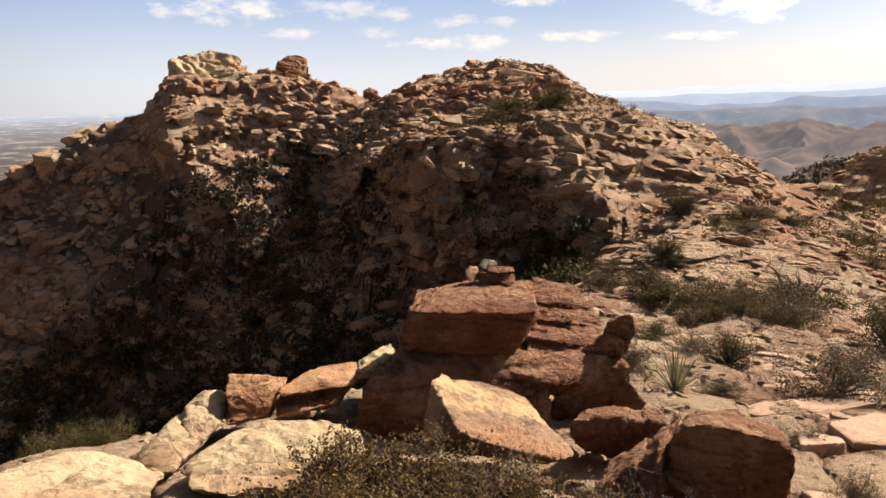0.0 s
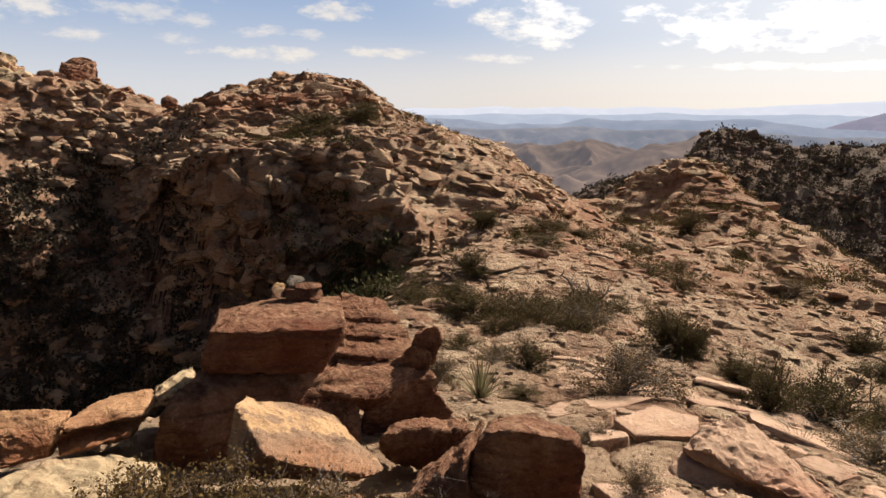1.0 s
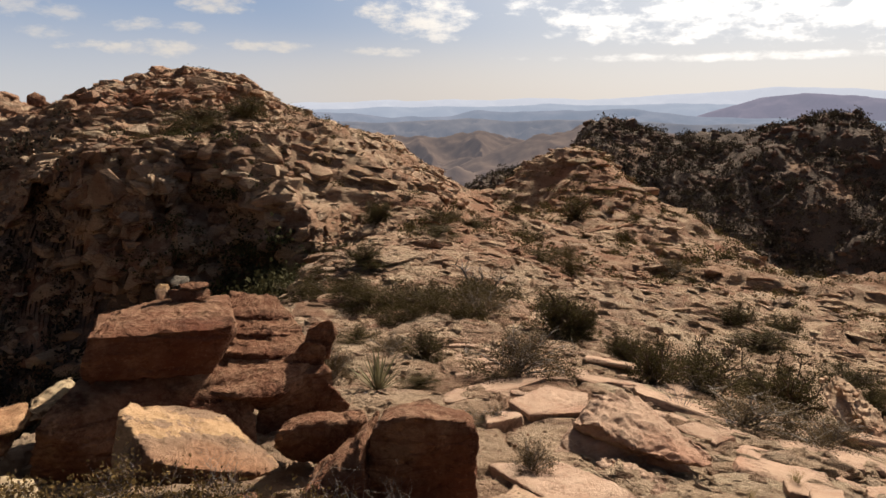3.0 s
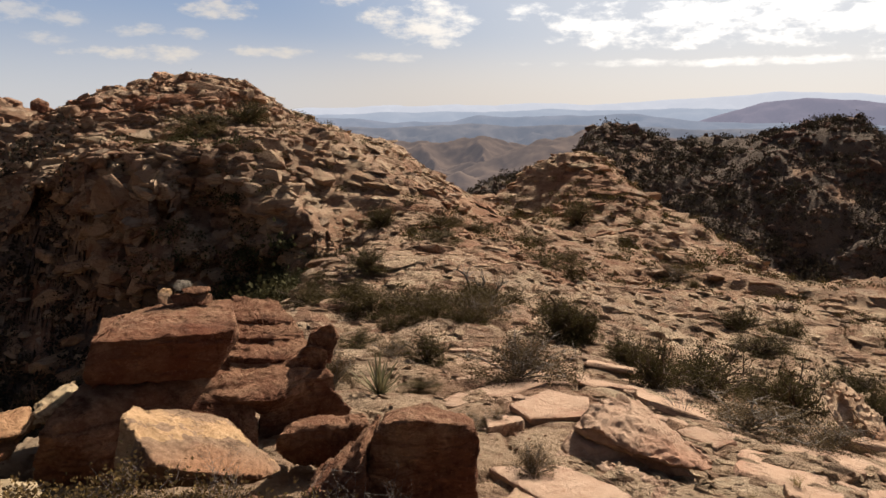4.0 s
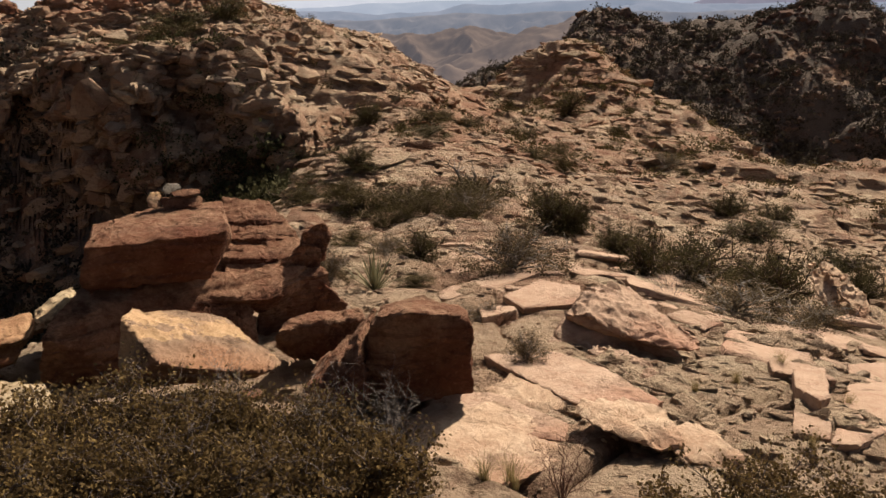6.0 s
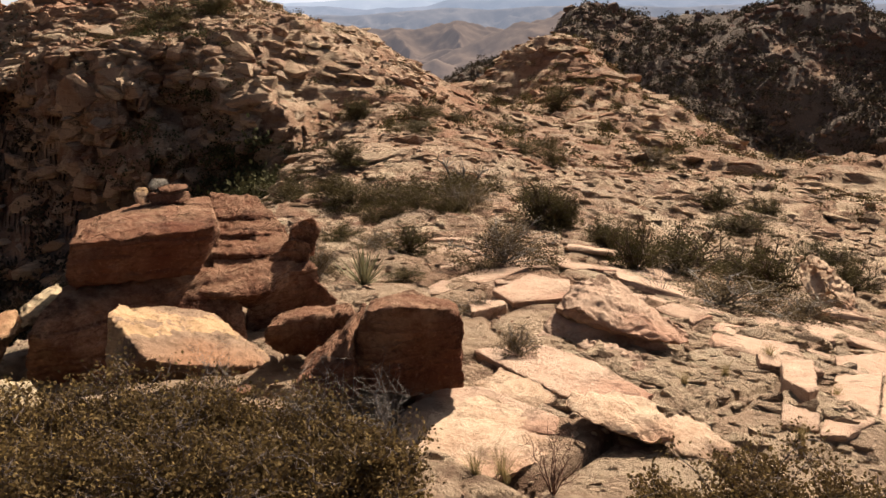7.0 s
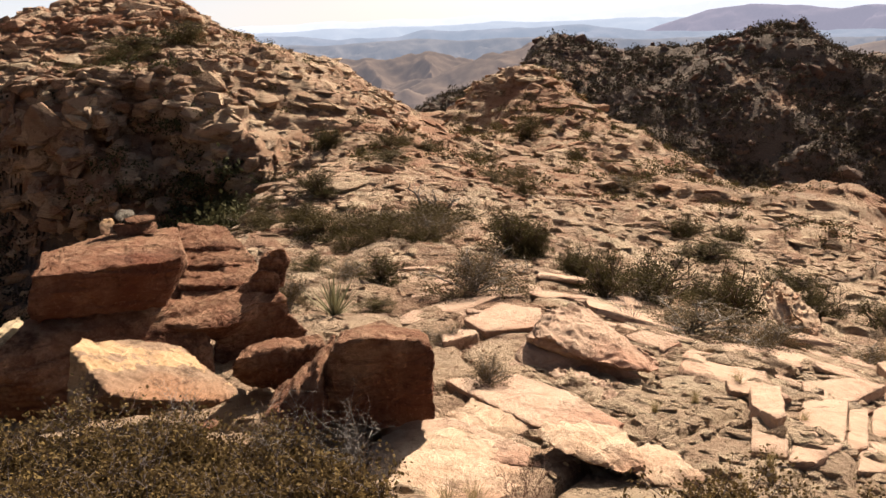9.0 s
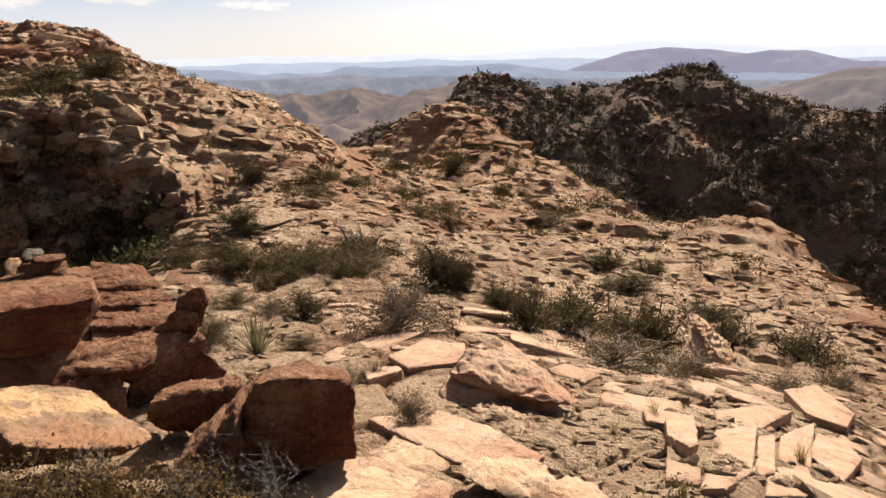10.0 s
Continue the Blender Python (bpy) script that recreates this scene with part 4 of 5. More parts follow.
outcrop("wavy_outcrop", "wavy cream outcrop with a hollow reddish flank", ROCK_SLAB, [("body", [(3.26, 5, -1.02), (2.9, 4.75, -1.19), (2.81, 4.69, -1.2), (3.21, 4.5, -1.24), (3.39, 4.68, -1.05), (3.86, 4.43, -1.21), (4.08, 4.38, -1.32), (3.65, 5.23, -1.05), (4.34, 5.08, -1.51), (3.23, 5.25, -1.29)]), ("overhang", [(3.63, 5.11, -0.83), (4.07, 5.41, -0.98), (4.29, 5.38, -1.08), (4.29, 4.86, -1.18), (4.19, 4.28, -1.18), (4.03, 4.15, -1.15), (3.73, 4.28, -1.1), (3.44, 4.51, -1.03), (3.31, 4.73, -0.9), (3.23, 4.96, -0.99), (3.41, 5.14, -0.97), (3.7, 4.69, -1.27), (3.44, 5.01, -1.19)]), ("ledge", [(3.25, 4.52, -1.04), (3.44, 4.51, -1.12), (3.54, 4.18, -1.12), (3.54, 3.78, -1.14), (3.41, 3.7, -1.16), (3.29, 3.94, -1.11), (3.14, 4.24, -1.08), (3.13, 4.43, -1.09), (3.55, 3.91, -1.32), (3.22, 4.43, -1.26)])], 0.02, 0.05, 0.045)
shaped_rock("undercut_plate", "undercut plate of sandstone raised off the slab below it", ROCK_CREAM, [[(2.21, 3.27, -0.69), (2.31, 3.32, -0.7), (2.61, 3.28, -0.75), (2.79, 3.13, -0.78), (2.61, 2.69, -0.73), (2.53, 2.63, -0.76), (2.4, 2.7, -0.75), (2.29, 2.88, -0.73), (2.21, 2.96, -0.7), (2.17, 3.18, -0.71), (2.76, 3.03, -0.87)]], 0.022, 0.02, 0.03)
shaped_rock("flat_slab", "flat pale pink sandstone slab in the sun", ROCK_CREAM, [[(2.44, 2.91, -0.74), (2.85, 2.94, -0.8), (2.95, 2.84, -0.84), (2.86, 2.49, -0.8), (2.66, 2.49, -0.82), (2.49, 2.62, -0.77), (2.72, 2.78, -0.95), (2.66, 2.54, -0.86)]], 0.022, 0.015, 0.012)
shaped_rock("flat_slab", "broad pinkish sandstone slab forming a natural pavement", ROCK_CREAM, [[(2, 4.02, -0.9), (2.32, 4.2, -0.92), (2.78, 4.27, -1.01), (3.04, 3.96, -1.02), (3.01, 3.34, -0.94), (2.62, 3.4, -0.91), (2.35, 3.48, -0.83), (2.03, 3.67, -0.85), (1.99, 3.46, -0.89), (2.06, 3.88, -0.96), (2.8, 3.39, -1)]], 0.025, 0.02, 0.01)
shaped_rock("flat_slab", "worn pink sandstone slab with a shallow crack", ROCK_CREAM, [[(1.42, 3.84, -0.79), (1.77, 3.8, -0.81), (2.09, 3.64, -0.84), (2.18, 3.23, -0.83), (2.06, 2.95, -0.81), (1.67, 2.9, -0.79), (1.25, 2.72, -0.71), (0.96, 2.78, -0.68), (0.93, 2.95, -0.72), (1.34, 3.34, -0.74), (1.69, 2.94, -0.94), (1.08, 2.9, -0.83)]], 0.025, 0.02, 0.01)
shaped_rock("flat_slab", "long rectangular pale slab in the natural pavement", ROCK_SLAB, [[(5.11, 3.62, -1.44), (5.66, 3.58, -1.52), (4.29, 2.69, -1.12), (3.81, 2.55, -1.02), (3.65, 2.63, -1), (5.1, 3.61, -1.64), (5.62, 3.57, -1.72), (4.29, 2.7, -1.32), (3.83, 2.57, -1.22), (3.68, 2.64, -1.2)]], 0.02, 0.01, 0.008)
shaped_rock("flat_slab", "narrow pale slab wedged in the natural pavement", ROCK_SLAB, [[(5.43, 3.42, -1.5), (5.69, 3.42, -1.56), (4.57, 2.7, -1.22), (4.29, 2.68, -1.15), (5.42, 3.41, -1.7), (5.67, 3.41, -1.76), (4.58, 2.71, -1.42), (4.31, 2.69, -1.35)]], 0.02, 0.01, 0.008)
shaped_rock("flat_slab", "squarish cream slab in the natural pavement", ROCK_SLAB, [[(5.74, 3.42, -1.58), (6.74, 3.67, -1.84), (5.13, 2.76, -1.43), (4.83, 2.84, -1.36), (5.73, 3.42, -1.78), (6.71, 3.65, -2.04), (5.15, 2.77, -1.63), (4.85, 2.85, -1.56)]], 0.02, 0.01, 0.008)
shaped_rock("flat_slab", "tan slab tipped against the pavement", ROCK_SLAB, [[(6.38, 3.45, -1.76), (6.58, 3.25, -1.81), (6.18, 2.9, -1.71), (5.3, 2.59, -1.49), (5.62, 3.07, -1.57), (6.37, 3.44, -1.96), (6.57, 3.25, -2.01), (6.17, 2.91, -1.91), (5.32, 2.61, -1.69), (5.63, 3.07, -1.77)]], 0.02, 0.01, 0.008)
shaped_rock("flat_slab", "thick grey-brown block at the edge of the pavement", ROCK_SLAB, [[(4.65, 3.78, -1.27), (4.91, 3.69, -1.28), (4.1, 3, -0.99), (3.94, 2.95, -0.95), (4.16, 3.35, -1.09), (4.64, 3.77, -1.47), (4.89, 3.68, -1.48), (4.1, 3.01, -1.19), (3.95, 2.96, -1.15), (4.16, 3.35, -1.29)]], 0.02, 0.01, 0.008)
shaped_rock("flat_slab", "broad pale slab at the front of the pavement", ROCK_SLAB, [[(4.6, 2.78, -1.25), (5.14, 2.79, -1.39), (4.58, 2.37, -1.24), (4.11, 2.48, -1.13), (4.6, 2.77, -1.45), (5.12, 2.78, -1.59), (4.58, 2.37, -1.44), (4.13, 2.49, -1.33)]], 0.02, 0.01, 0.008)
shaped_rock("flat_slab", "thin grey slab sloping behind the pavement", ROCK_SLAB, [[(4.68, 4.06, -1.32), (5.1, 4.01, -1.39), (5, 3.63, -1.39), (4.83, 3.65, -1.35), (4.5, 3.85, -1.29), (4.69, 4.06, -1.52), (5.09, 4, -1.59), (4.99, 3.63, -1.59), (4.83, 3.65, -1.55), (4.51, 3.85, -1.49)]], 0.02, 0.01, 0.008)
shaped_rock("flat_slab", "small tan slab beside the long one", ROCK_SLAB, [[(3.79, 3.04, -1.02), (3.94, 2.85, -1.05), (3.73, 2.69, -1.03), (3.55, 2.82, -1), (3.79, 3.04, -1.22), (3.94, 2.85, -1.25), (3.73, 2.7, -1.23), (3.55, 2.82, -1.2)]], 0.02, 0.01, 0.008)
shaped_rock("flat_slab", "broad cream slab worn smooth", ROCK_SLAB, [[(2.26, 4.56, -0.95), (2.81, 4.46, -0.99), (2.96, 3.93, -0.94), (2.88, 3.24, -0.84), (2.83, 3.22, -0.83), (2.59, 3.12, -0.79), (2.34, 3.46, -0.81), (2.29, 4.05, -0.89), (2.27, 4.53, -1.15), (2.81, 4.44, -1.19), (2.95, 3.92, -1.14), (2.88, 3.26, -1.04), (2.83, 3.24, -1.03), (2.59, 3.14, -0.99), (2.35, 3.47, -1.01), (2.3, 4.04, -1.09)]], 0.02, 0.01, 0.008)
shaped_rock("flat_slab", "pale slab sloping towards the pit", ROCK_SLAB, [[(1.57, 4.02, -0.89), (1.87, 4.05, -0.89), (2.05, 3.82, -0.87), (2.21, 3.27, -0.82), (2.06, 3.1, -0.8), (1.41, 3.63, -0.84), (1.58, 4.01, -1.09), (1.87, 4.04, -1.09), (2.04, 3.81, -1.07), (2.2, 3.28, -1.02), (2.06, 3.12, -1), (1.43, 3.63, -1.04)]], 0.02, 0.01, 0.008)
shaped_rock("flat_slab", "long cream slab under the shrubs", ROCK_SLAB, [[(5.56, 3.98, -1.53), (6.4, 4.07, -1.74), (6.71, 3.9, -1.82), (5.69, 3.55, -1.56), (5.09, 3.59, -1.42), (5.57, 3.97, -1.73), (6.38, 4.07, -1.94), (6.68, 3.9, -2.02), (5.69, 3.56, -1.76), (5.12, 3.59, -1.62)]], 0.02, 0.01, 0.008)
shaped_rock("flat_slab", "rounded pale slab beside the gravel", ROCK_SLAB, [[(7.71, 4.63, -2.11), (8.69, 4.81, -2.35), (8.09, 3.97, -2.24), (7.3, 3.64, -2.05), (7.12, 3.98, -1.99), (7.71, 4.62, -2.31), (8.66, 4.8, -2.55), (8.08, 3.97, -2.44), (7.32, 3.65, -2.25), (7.14, 3.98, -2.19)]], 0.02, 0.01, 0.008)
shaped_rock("flat_slab", "flat pale slab behind the wavy outcrop", ROCK_SLAB, [[(3.39, 6.34, -1.32), (4.13, 6.82, -1.42), (4.35, 6.33, -1.38), (3.96, 5.74, -1.3), (3.37, 5.88, -1.28), (3.41, 6.33, -1.52), (4.12, 6.81, -1.62), (4.33, 6.32, -1.58), (3.95, 5.76, -1.5), (3.39, 5.89, -1.48)]], 0.02, 0.01, 0.008)
shaped_rock("flat_slab", "pale square slab in the slope", ROCK_SLAB, [[(3.03, 6.23, -1.31), (3.33, 5.99, -1.3), (3.29, 5.83, -1.26), (2.77, 5.58, -1.15), (3.03, 6.22, -1.51), (3.33, 5.99, -1.5), (3.28, 5.83, -1.46), (2.78, 5.59, -1.35)]], 0.02, 0.01, 0.008)
shaped_rock("log_shaped_rock", "long pale log-shaped rock lying among low scrub", ROCK_CREAM, [[(5.85, 5.74, -2.21), (6.06, 5.81, -2.25), (6.23, 5.48, -2.22), (6.15, 5.26, -2.18), (6.01, 5.27, -2.18), (5.81, 5.57, -2.18), (6.3, 5.7, -2.4)]], 0.025, 0.02, 0.01)
outcrop("split_outcrop", "stack of tilted cream sandstone slabs split along the bedding", ROCK_CREAM, [("block", [(8.84, 7.19, -2.19), (9.47, 7.37, -2.22), (9.82, 6.89, -2.68), (9.41, 6.42, -2.96), (9.02, 6.3, -3.09), (8.75, 6.49, -2.84), (8.57, 6.88, -2.35), (9.47, 6.69, -3.45)]), ("slab", [(9.36, 7.34, -2.19), (9.43, 6.92, -2.34), (9.18, 6.75, -2.35), (8.93, 6.91, -2.27), (8.98, 7.18, -2.18), (9.29, 7.1, -2.37)]), ("slab", [(9.28, 6.95, -2.37), (9.57, 6.72, -2.59), (9.22, 6.35, -2.76), (8.9, 6.46, -2.59), (8.91, 6.78, -2.42), (9.35, 6.7, -2.78)])], 0.045, 0.05, 0.05)
shaped_rock("dome_outcrop", "rounded cream sandstone dome above the gorge", ROCK_YELLOW, [[(47.87, 36.16, -12.44), (50.05, 36.58, -11.9), (52.29, 35.14, -11.54), (51.96, 31.95, -12.12), (51.11, 29.48, -13.19), (48.4, 28.17, -13.7), (47.45, 31.57, -13.12), (46.93, 34.07, -13.19)]], 0.25, 0.35, 0.25)
shaped_rock("skyline_boulder", "round red boulder perched on the crest", ROCK_RED, [[(-8.24, 78.62, 1.96), (-8.1, 78.64, 2.64), (-7.38, 79.21, 2.98), (-6.48, 78.79, 2.62), (-6.39, 78.8, 1.81), (-7.3, 77.71, 1.49), (-7.49, 80.71, 2.19)]], 0.12, 0.12, 0.1)
shaped_rock("skyline_boulder", "big dark red boulder standing on the crest", ROCK_RED, [[(-19.1, 87.03, 4.0), (-18.71, 87.07, 6.29), (-17.83, 88.28, 6.84), (-16.26, 88.58, 6.96), (-15.28, 88.75, 6.39), (-14.9, 87.77, 3.8), (-16.46, 85.49, 3.0), (-17.63, 90.36, 6.18)]], 0.2, 0.22, 0.2)
shaped_rock("tower_outcrop", "craggy cream sandstone tower at the end of the crest", ROCK_YELLOW, [[(-29.31, 81.99, 3.61), (-29.43, 83, 6.31), (-28.23, 84.48, 6.97), (-25.82, 86.29, 7.47), (-22.44, 87.22, 6.73), (-21.75, 86.37, 4.2), (-23.48, 82.8, 1.73), (-26.48, 80.84, 2.37), (-26.94, 89.08, 5.63)], [(-30.23, 80.59, 3.01), (-29.69, 81.85, 4.2), (-26.66, 81.83, 4.15), (-25.46, 79.07, 0.61), (-27.79, 77.22, 0.11)], [(-24.06, 84.71, 5.41), (-23.04, 85, 5.89), (-22.52, 83.07, 3.22), (-23.4, 82.82, 2.93), (-24.06, 86.79, 4.87)], [(-30.5, 84, 4.2), (-31.5, 80, 0.5), (-29, 76, -1.6), (-24, 75, -2.4), (-20.5, 78, 0.6), (-20, 84, 4.4), (-24, 84, 5.4), (-27, 88, 4)], [(-24, 82, 3.6), (-17, 84, 3.4), (-16, 81, 0.8), (-20, 77, -0.6), (-24, 77, 0.4), (-20, 88, 4)]], 0.25, 0.7, 0.5)
shaped_rock("cairn_stone", "rounded orange stone of the cairn", ROCK_ORANGE, [[(0.12, 6.67, 0.07), (0.17, 6.72, 0.11), (0.25, 6.76, 0.09), (0.26, 6.71, 0), (0.19, 6.62, -0.03), (0.13, 6.62, -0), (0.19, 6.87, -0.01)]], 0.012, 0.008, 0.0)
shaped_rock("cairn_stone", "flat grey stone on top of the cairn", ROCK_GREY, [[(0.25, 6.81, 0.09), (0.31, 6.86, 0.14), (0.42, 6.85, 0.13), (0.43, 6.75, 0.1), (0.28, 6.71, 0.06), (0.38, 7.01, 0.06)]], 0.012, 0.008, 0.0)
shaped_rock("cairn_stone", "thin dark flat stone of the cairn", ROCK_RED, [[(0.32, 6.66, 0.1), (0.44, 6.7, 0.11), (0.58, 6.74, 0.08), (0.59, 6.69, 0.05), (0.47, 6.6, 0.05), (0.34, 6.61, 0.07), (0.48, 6.95, 0.02)]], 0.012, 0.006, 0.0)
shaped_rock("cairn_stone", "broad red stone at the foot of the cairn", ROCK_RED, [[(0.23, 6.71, 0.05), (0.36, 6.66, 0.06), (0.59, 6.74, 0.02), (0.59, 6.69, -0.05), (0.49, 6.6, -0.05), (0.26, 6.61, -0.04), (0.43, 7.05, -0.08)]], 0.012, 0.008, 0.0)


# ---- plants ----
def leaf_material(name, light_tone, dark_tone, through_share=0.3):
    m = bpy.data.materials.new(name)
    m.use_nodes = True
    t = m.node_tree
    t.nodes.clear()
    own = node(t, "ShaderNodeNewGeometry").outputs["Random Per Island"]
    thing = node(t, "ShaderNodeObjectInfo").outputs["Random"]
    colour = blend(t, own, dark_tone, light_tone)
    colour = blend(t, calc(t, "MULTIPLY", thing, 0.4), colour, tuple(0.6 * (a + b) / 2 for a, b in zip(light_tone, dark_tone)))
    flat = node(t, "ShaderNodeBsdfPrincipled")
    flat.inputs["Roughness"].default_value = 0.9
    flat.inputs["Specular IOR Level"].default_value = 0.04
    link(t, colour, flat.inputs["Base Color"])
    glow = node(t, "ShaderNodeBsdfTranslucent")
    link(t, colour, glow.inputs["Color"])
    mix = node(t, "ShaderNodeMixShader")
    mix.inputs[0].default_value = through_share
    link(t, flat.outputs[0], mix.inputs[1])
    link(t, glow.outputs[0], mix.inputs[2])
    link(t, mix.outputs[0], node(t, "ShaderNodeOutputMaterial").inputs[0])
    return m


def bark_material(name, tone):
    m, t, shader = material(name)
    place = node(t, "ShaderNodeTexCoord").outputs["Object"]
    n = grain(t, place, 30.0, 5)
    link(t, blend(t, n, tuple(c * 0.5 for c in tone), tuple(c * 1.4 for c in tone)), shader.inputs["Base Color"])
    shader.inputs["Roughness"].default_value = 0.9
    bumped(t, shader, n, 0.6, 0.01)
    return m


LEAF_OAK = leaf_material("scrub_oak_leaf", (0.2, 0.132, 0.05), (0.06, 0.04, 0.024), 0.25)
LEAF_JUNIPER = leaf_material("juniper_leaf", (0.1, 0.082, 0.036), (0.06, 0.048, 0.022), 0.25)
LEAF_GREEN = leaf_material("low_shrub_leaf", (0.105, 0.08, 0.031), (0.055, 0.042, 0.019), 0.22)
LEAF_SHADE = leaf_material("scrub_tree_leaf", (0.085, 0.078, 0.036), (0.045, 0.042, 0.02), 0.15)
LEAF_FAR = leaf_material("far_scrub_leaf", (0.075, 0.06, 0.042), (0.045, 0.036, 0.026), 0.12)
LEAF_SAGE = leaf_material("sage_leaf", (0.15, 0.108, 0.058), (0.09, 0.064, 0.036), 0.25)
LEAF_DRY = leaf_material("dry_grass_blade", (0.359, 0.281, 0.140), (0.234, 0.172, 0.078), 0.25)
LEAF_YUCCA = leaf_material("yucca_blade", (0.3, 0.27, 0.16), (0.15, 0.145, 0.085), 0.15)
BARK = bark_material("brown_bark", (0.094, 0.065, 0.043))
BARK_GREY = bark_material("grey_dead_wood", (0.216, 0.187, 0.166))
BARK_TWIG = bark_material("grey_brown_twig", (0.13, 0.1, 0.088))
BARK_RED = bark_material("reddish_twig", (0.144, 0.072, 0.050))


def tube(path, radii, sides=5):
    """A tapered stem along a path, as vertices and quads."""
    path = np.asarray(path)
    way = np.gradient(path, axis=0)
    way /= np.linalg.norm(way, axis=1, keepdims=True) + 1e-9
    side = np.cross(way, [0.31, 0.2, 0.93])
    side /= np.linalg.norm(side, axis=1, keepdims=True) + 1e-9
    up = np.cross(way, side)
    a = np.arange(sides) * 2 * np.pi / sides
    ring = path[:, None] + radii[:, None, None] * (np.cos(a)[None, :, None] * side[:, None] + np.sin(a)[None, :, None] * up[:, None])
    return ring.reshape(-1, 3), grid_faces(len(path), sides, True)


def merged(pieces):
    verts, faces, base = [], [], 0
    for v, f in pieces:
        verts.append(v)
        faces.append(np.asarray(f) + base)
        base += len(v)
    return np.vstack(verts), np.vstack(faces)


def leaves_at(rng, points, length, slim=0.5, up=0.25):
    """One folded diamond leaf at each point."""
    n = len(points)
    way = rng.normal(size=(n, 3)) + [0, 0, up]
    way /= np.linalg.norm(way, axis=1, keepdims=True)
    side = np.cross(way, rng.normal(size=(n, 3)))
    side /= np.linalg.norm(side, axis=1, keepdims=True)
    fold = np.cross(way, side)
    size = length * rng.uniform(0.6, 1.3, n)[:, None]
    a = points
    b = points + way * size * 0.5 + side * size * slim * 0.5 + fold * size * 0.08
    c = points + way * size
    d = points + way * size * 0.5 - side * size * slim * 0.5 + fold * size * 0.08
    return np.stack([a, b, c, d], 1).reshape(-1, 3), np.arange(n * 4).reshape(-1, 4)


def branching(rng, stems, height, spread, twigs, thick, droop=0.0):
    """Stems that fork: returns tubes and the twig ends that carry leaves."""
    pieces, ends = [], []
    for _ in range(stems):
        a = rng.uniform(0, 6.283)
        lean = rng.uniform(0.15, 1.0) * spread
        tip = np.array([math.cos(a) * lean, math.sin(a) * lean, height * rng.uniform(0.6, 1.0) * (1 - 0.35 * (lean / spread) ** 2)])
        s = np.linspace(0, 1, 7)[:, None]
        path = s * tip + (rng.normal(size=(7, 3)) * height * 0.05) * s + np.array([0, 0, 1]) * (s - s ** 2) * height * 0.25
        pieces.append(tube(path, np.linspace(thick, thick * 0.3, 7)))
        for _ in range(twigs):
            k = rng.randint(2, 7)
            w = rng.normal(size=3) * [1, 1, 0.7] + tip / np.linalg.norm(tip) * 0.6 + [0, 0, 0.35 - droop]
            w = w / np.linalg.norm(w) * height * rng.uniform(0.12, 0.34)
            q = np.linspace(0, 1, 4)[:, None]
            twig = path[k] + q * w + rng.normal(size=(4, 3)) * height * 0.018 * q
            pieces.append(tube(twig, np.linspace(thick * 0.32, thick * 0.1, 4), 3))
            ends += [twig[3], twig[2], twig[1] * 0.5 + twig[2] * 0.5]
    return pieces, np.array(ends)


def part(name, verts, faces, mat, parent, label="", smooth=False):
    ob = mesh_object(name, np.asarray(verts).tolist(), np.asarray(faces).tolist(), mat, smooth, parent)
    return tagged(ob, label)


def shrub(name, label, seed, spread, height, stems, twigs, leaf_count, leaf, leaf_mat, bark, thick=0.02, slim=0.5, clump=0.09, group="", category="shrub", crown=0.65):
    """A shrub at the origin: woody stems under a ragged, gappy mass of small leaves."""
    rng = np.random.RandomState(seed)
    thing = tagged(new(name), label, category, group)
    pieces, ends = branching(rng, stems, height, spread, twigs, thick)
    part("branch_frame", *merged(pieces), bark, thing)
    if leaf_count:
        dome = rng.normal(size=(46, 3))
        dome[:, 2] = np.abs(dome[:, 2]) * 1.1 - 0.15
        dome = dome / np.linalg.norm(dome, axis=1, keepdims=True) * rng.uniform(0.45, 0.95, (46, 1)) * [spread * 0.9, spread * 0.9, height * 0.85]
        dome[:, 2] = np.maximum(dome[:, 2], 0.08 * height)
        pick = ends[rng.randint(0, len(ends), leaf_count)]
        tuft_at = dome[rng.randint(0, len(dome), leaf_count)] + rng.normal(size=(leaf_count, 3)) * 0.06 * height
        pick = np.where(rng.rand(leaf_count, 1) < crown, tuft_at, pick)
        points = pick + rng.normal(size=pick.shape) * clump * height
        points[:, 2] = np.maximum(points[:, 2], 0.02 * height)
        part("foliage", *leaves_at(rng, points, leaf, slim), leaf_mat, thing)
    return thing


def placed(bearing, distance, wide, tall, turn, sink=0.03):
    a = radians(bearing)
    x, y = distance * math.sin(a), distance * math.cos(a)
    return Matrix.LocRotScale((x, y, ground_height(x, y) - sink), Euler((0, 0, turn)), (wide, wide, tall))


def planted(templates, spots, seed, spread=1.2, lift=1.0):
    """Copies of the templates, of radius and height 1, at bearing, distance, radius, height."""
    rng = random.Random(seed)
    own = {}
    for bearing, distance, wide, tall in spots:
        ob = rng.choice(templates)
        m = placed(bearing, distance, wide * spread, tall * lift, rng.uniform(0, 6.28), 0.05 * tall)
        if ob.name in own:
            copy_thing(ob, m)
        else:
            own[ob.name] = m
    for ob in templates:
        ob.matrix_basis = own[ob.name]


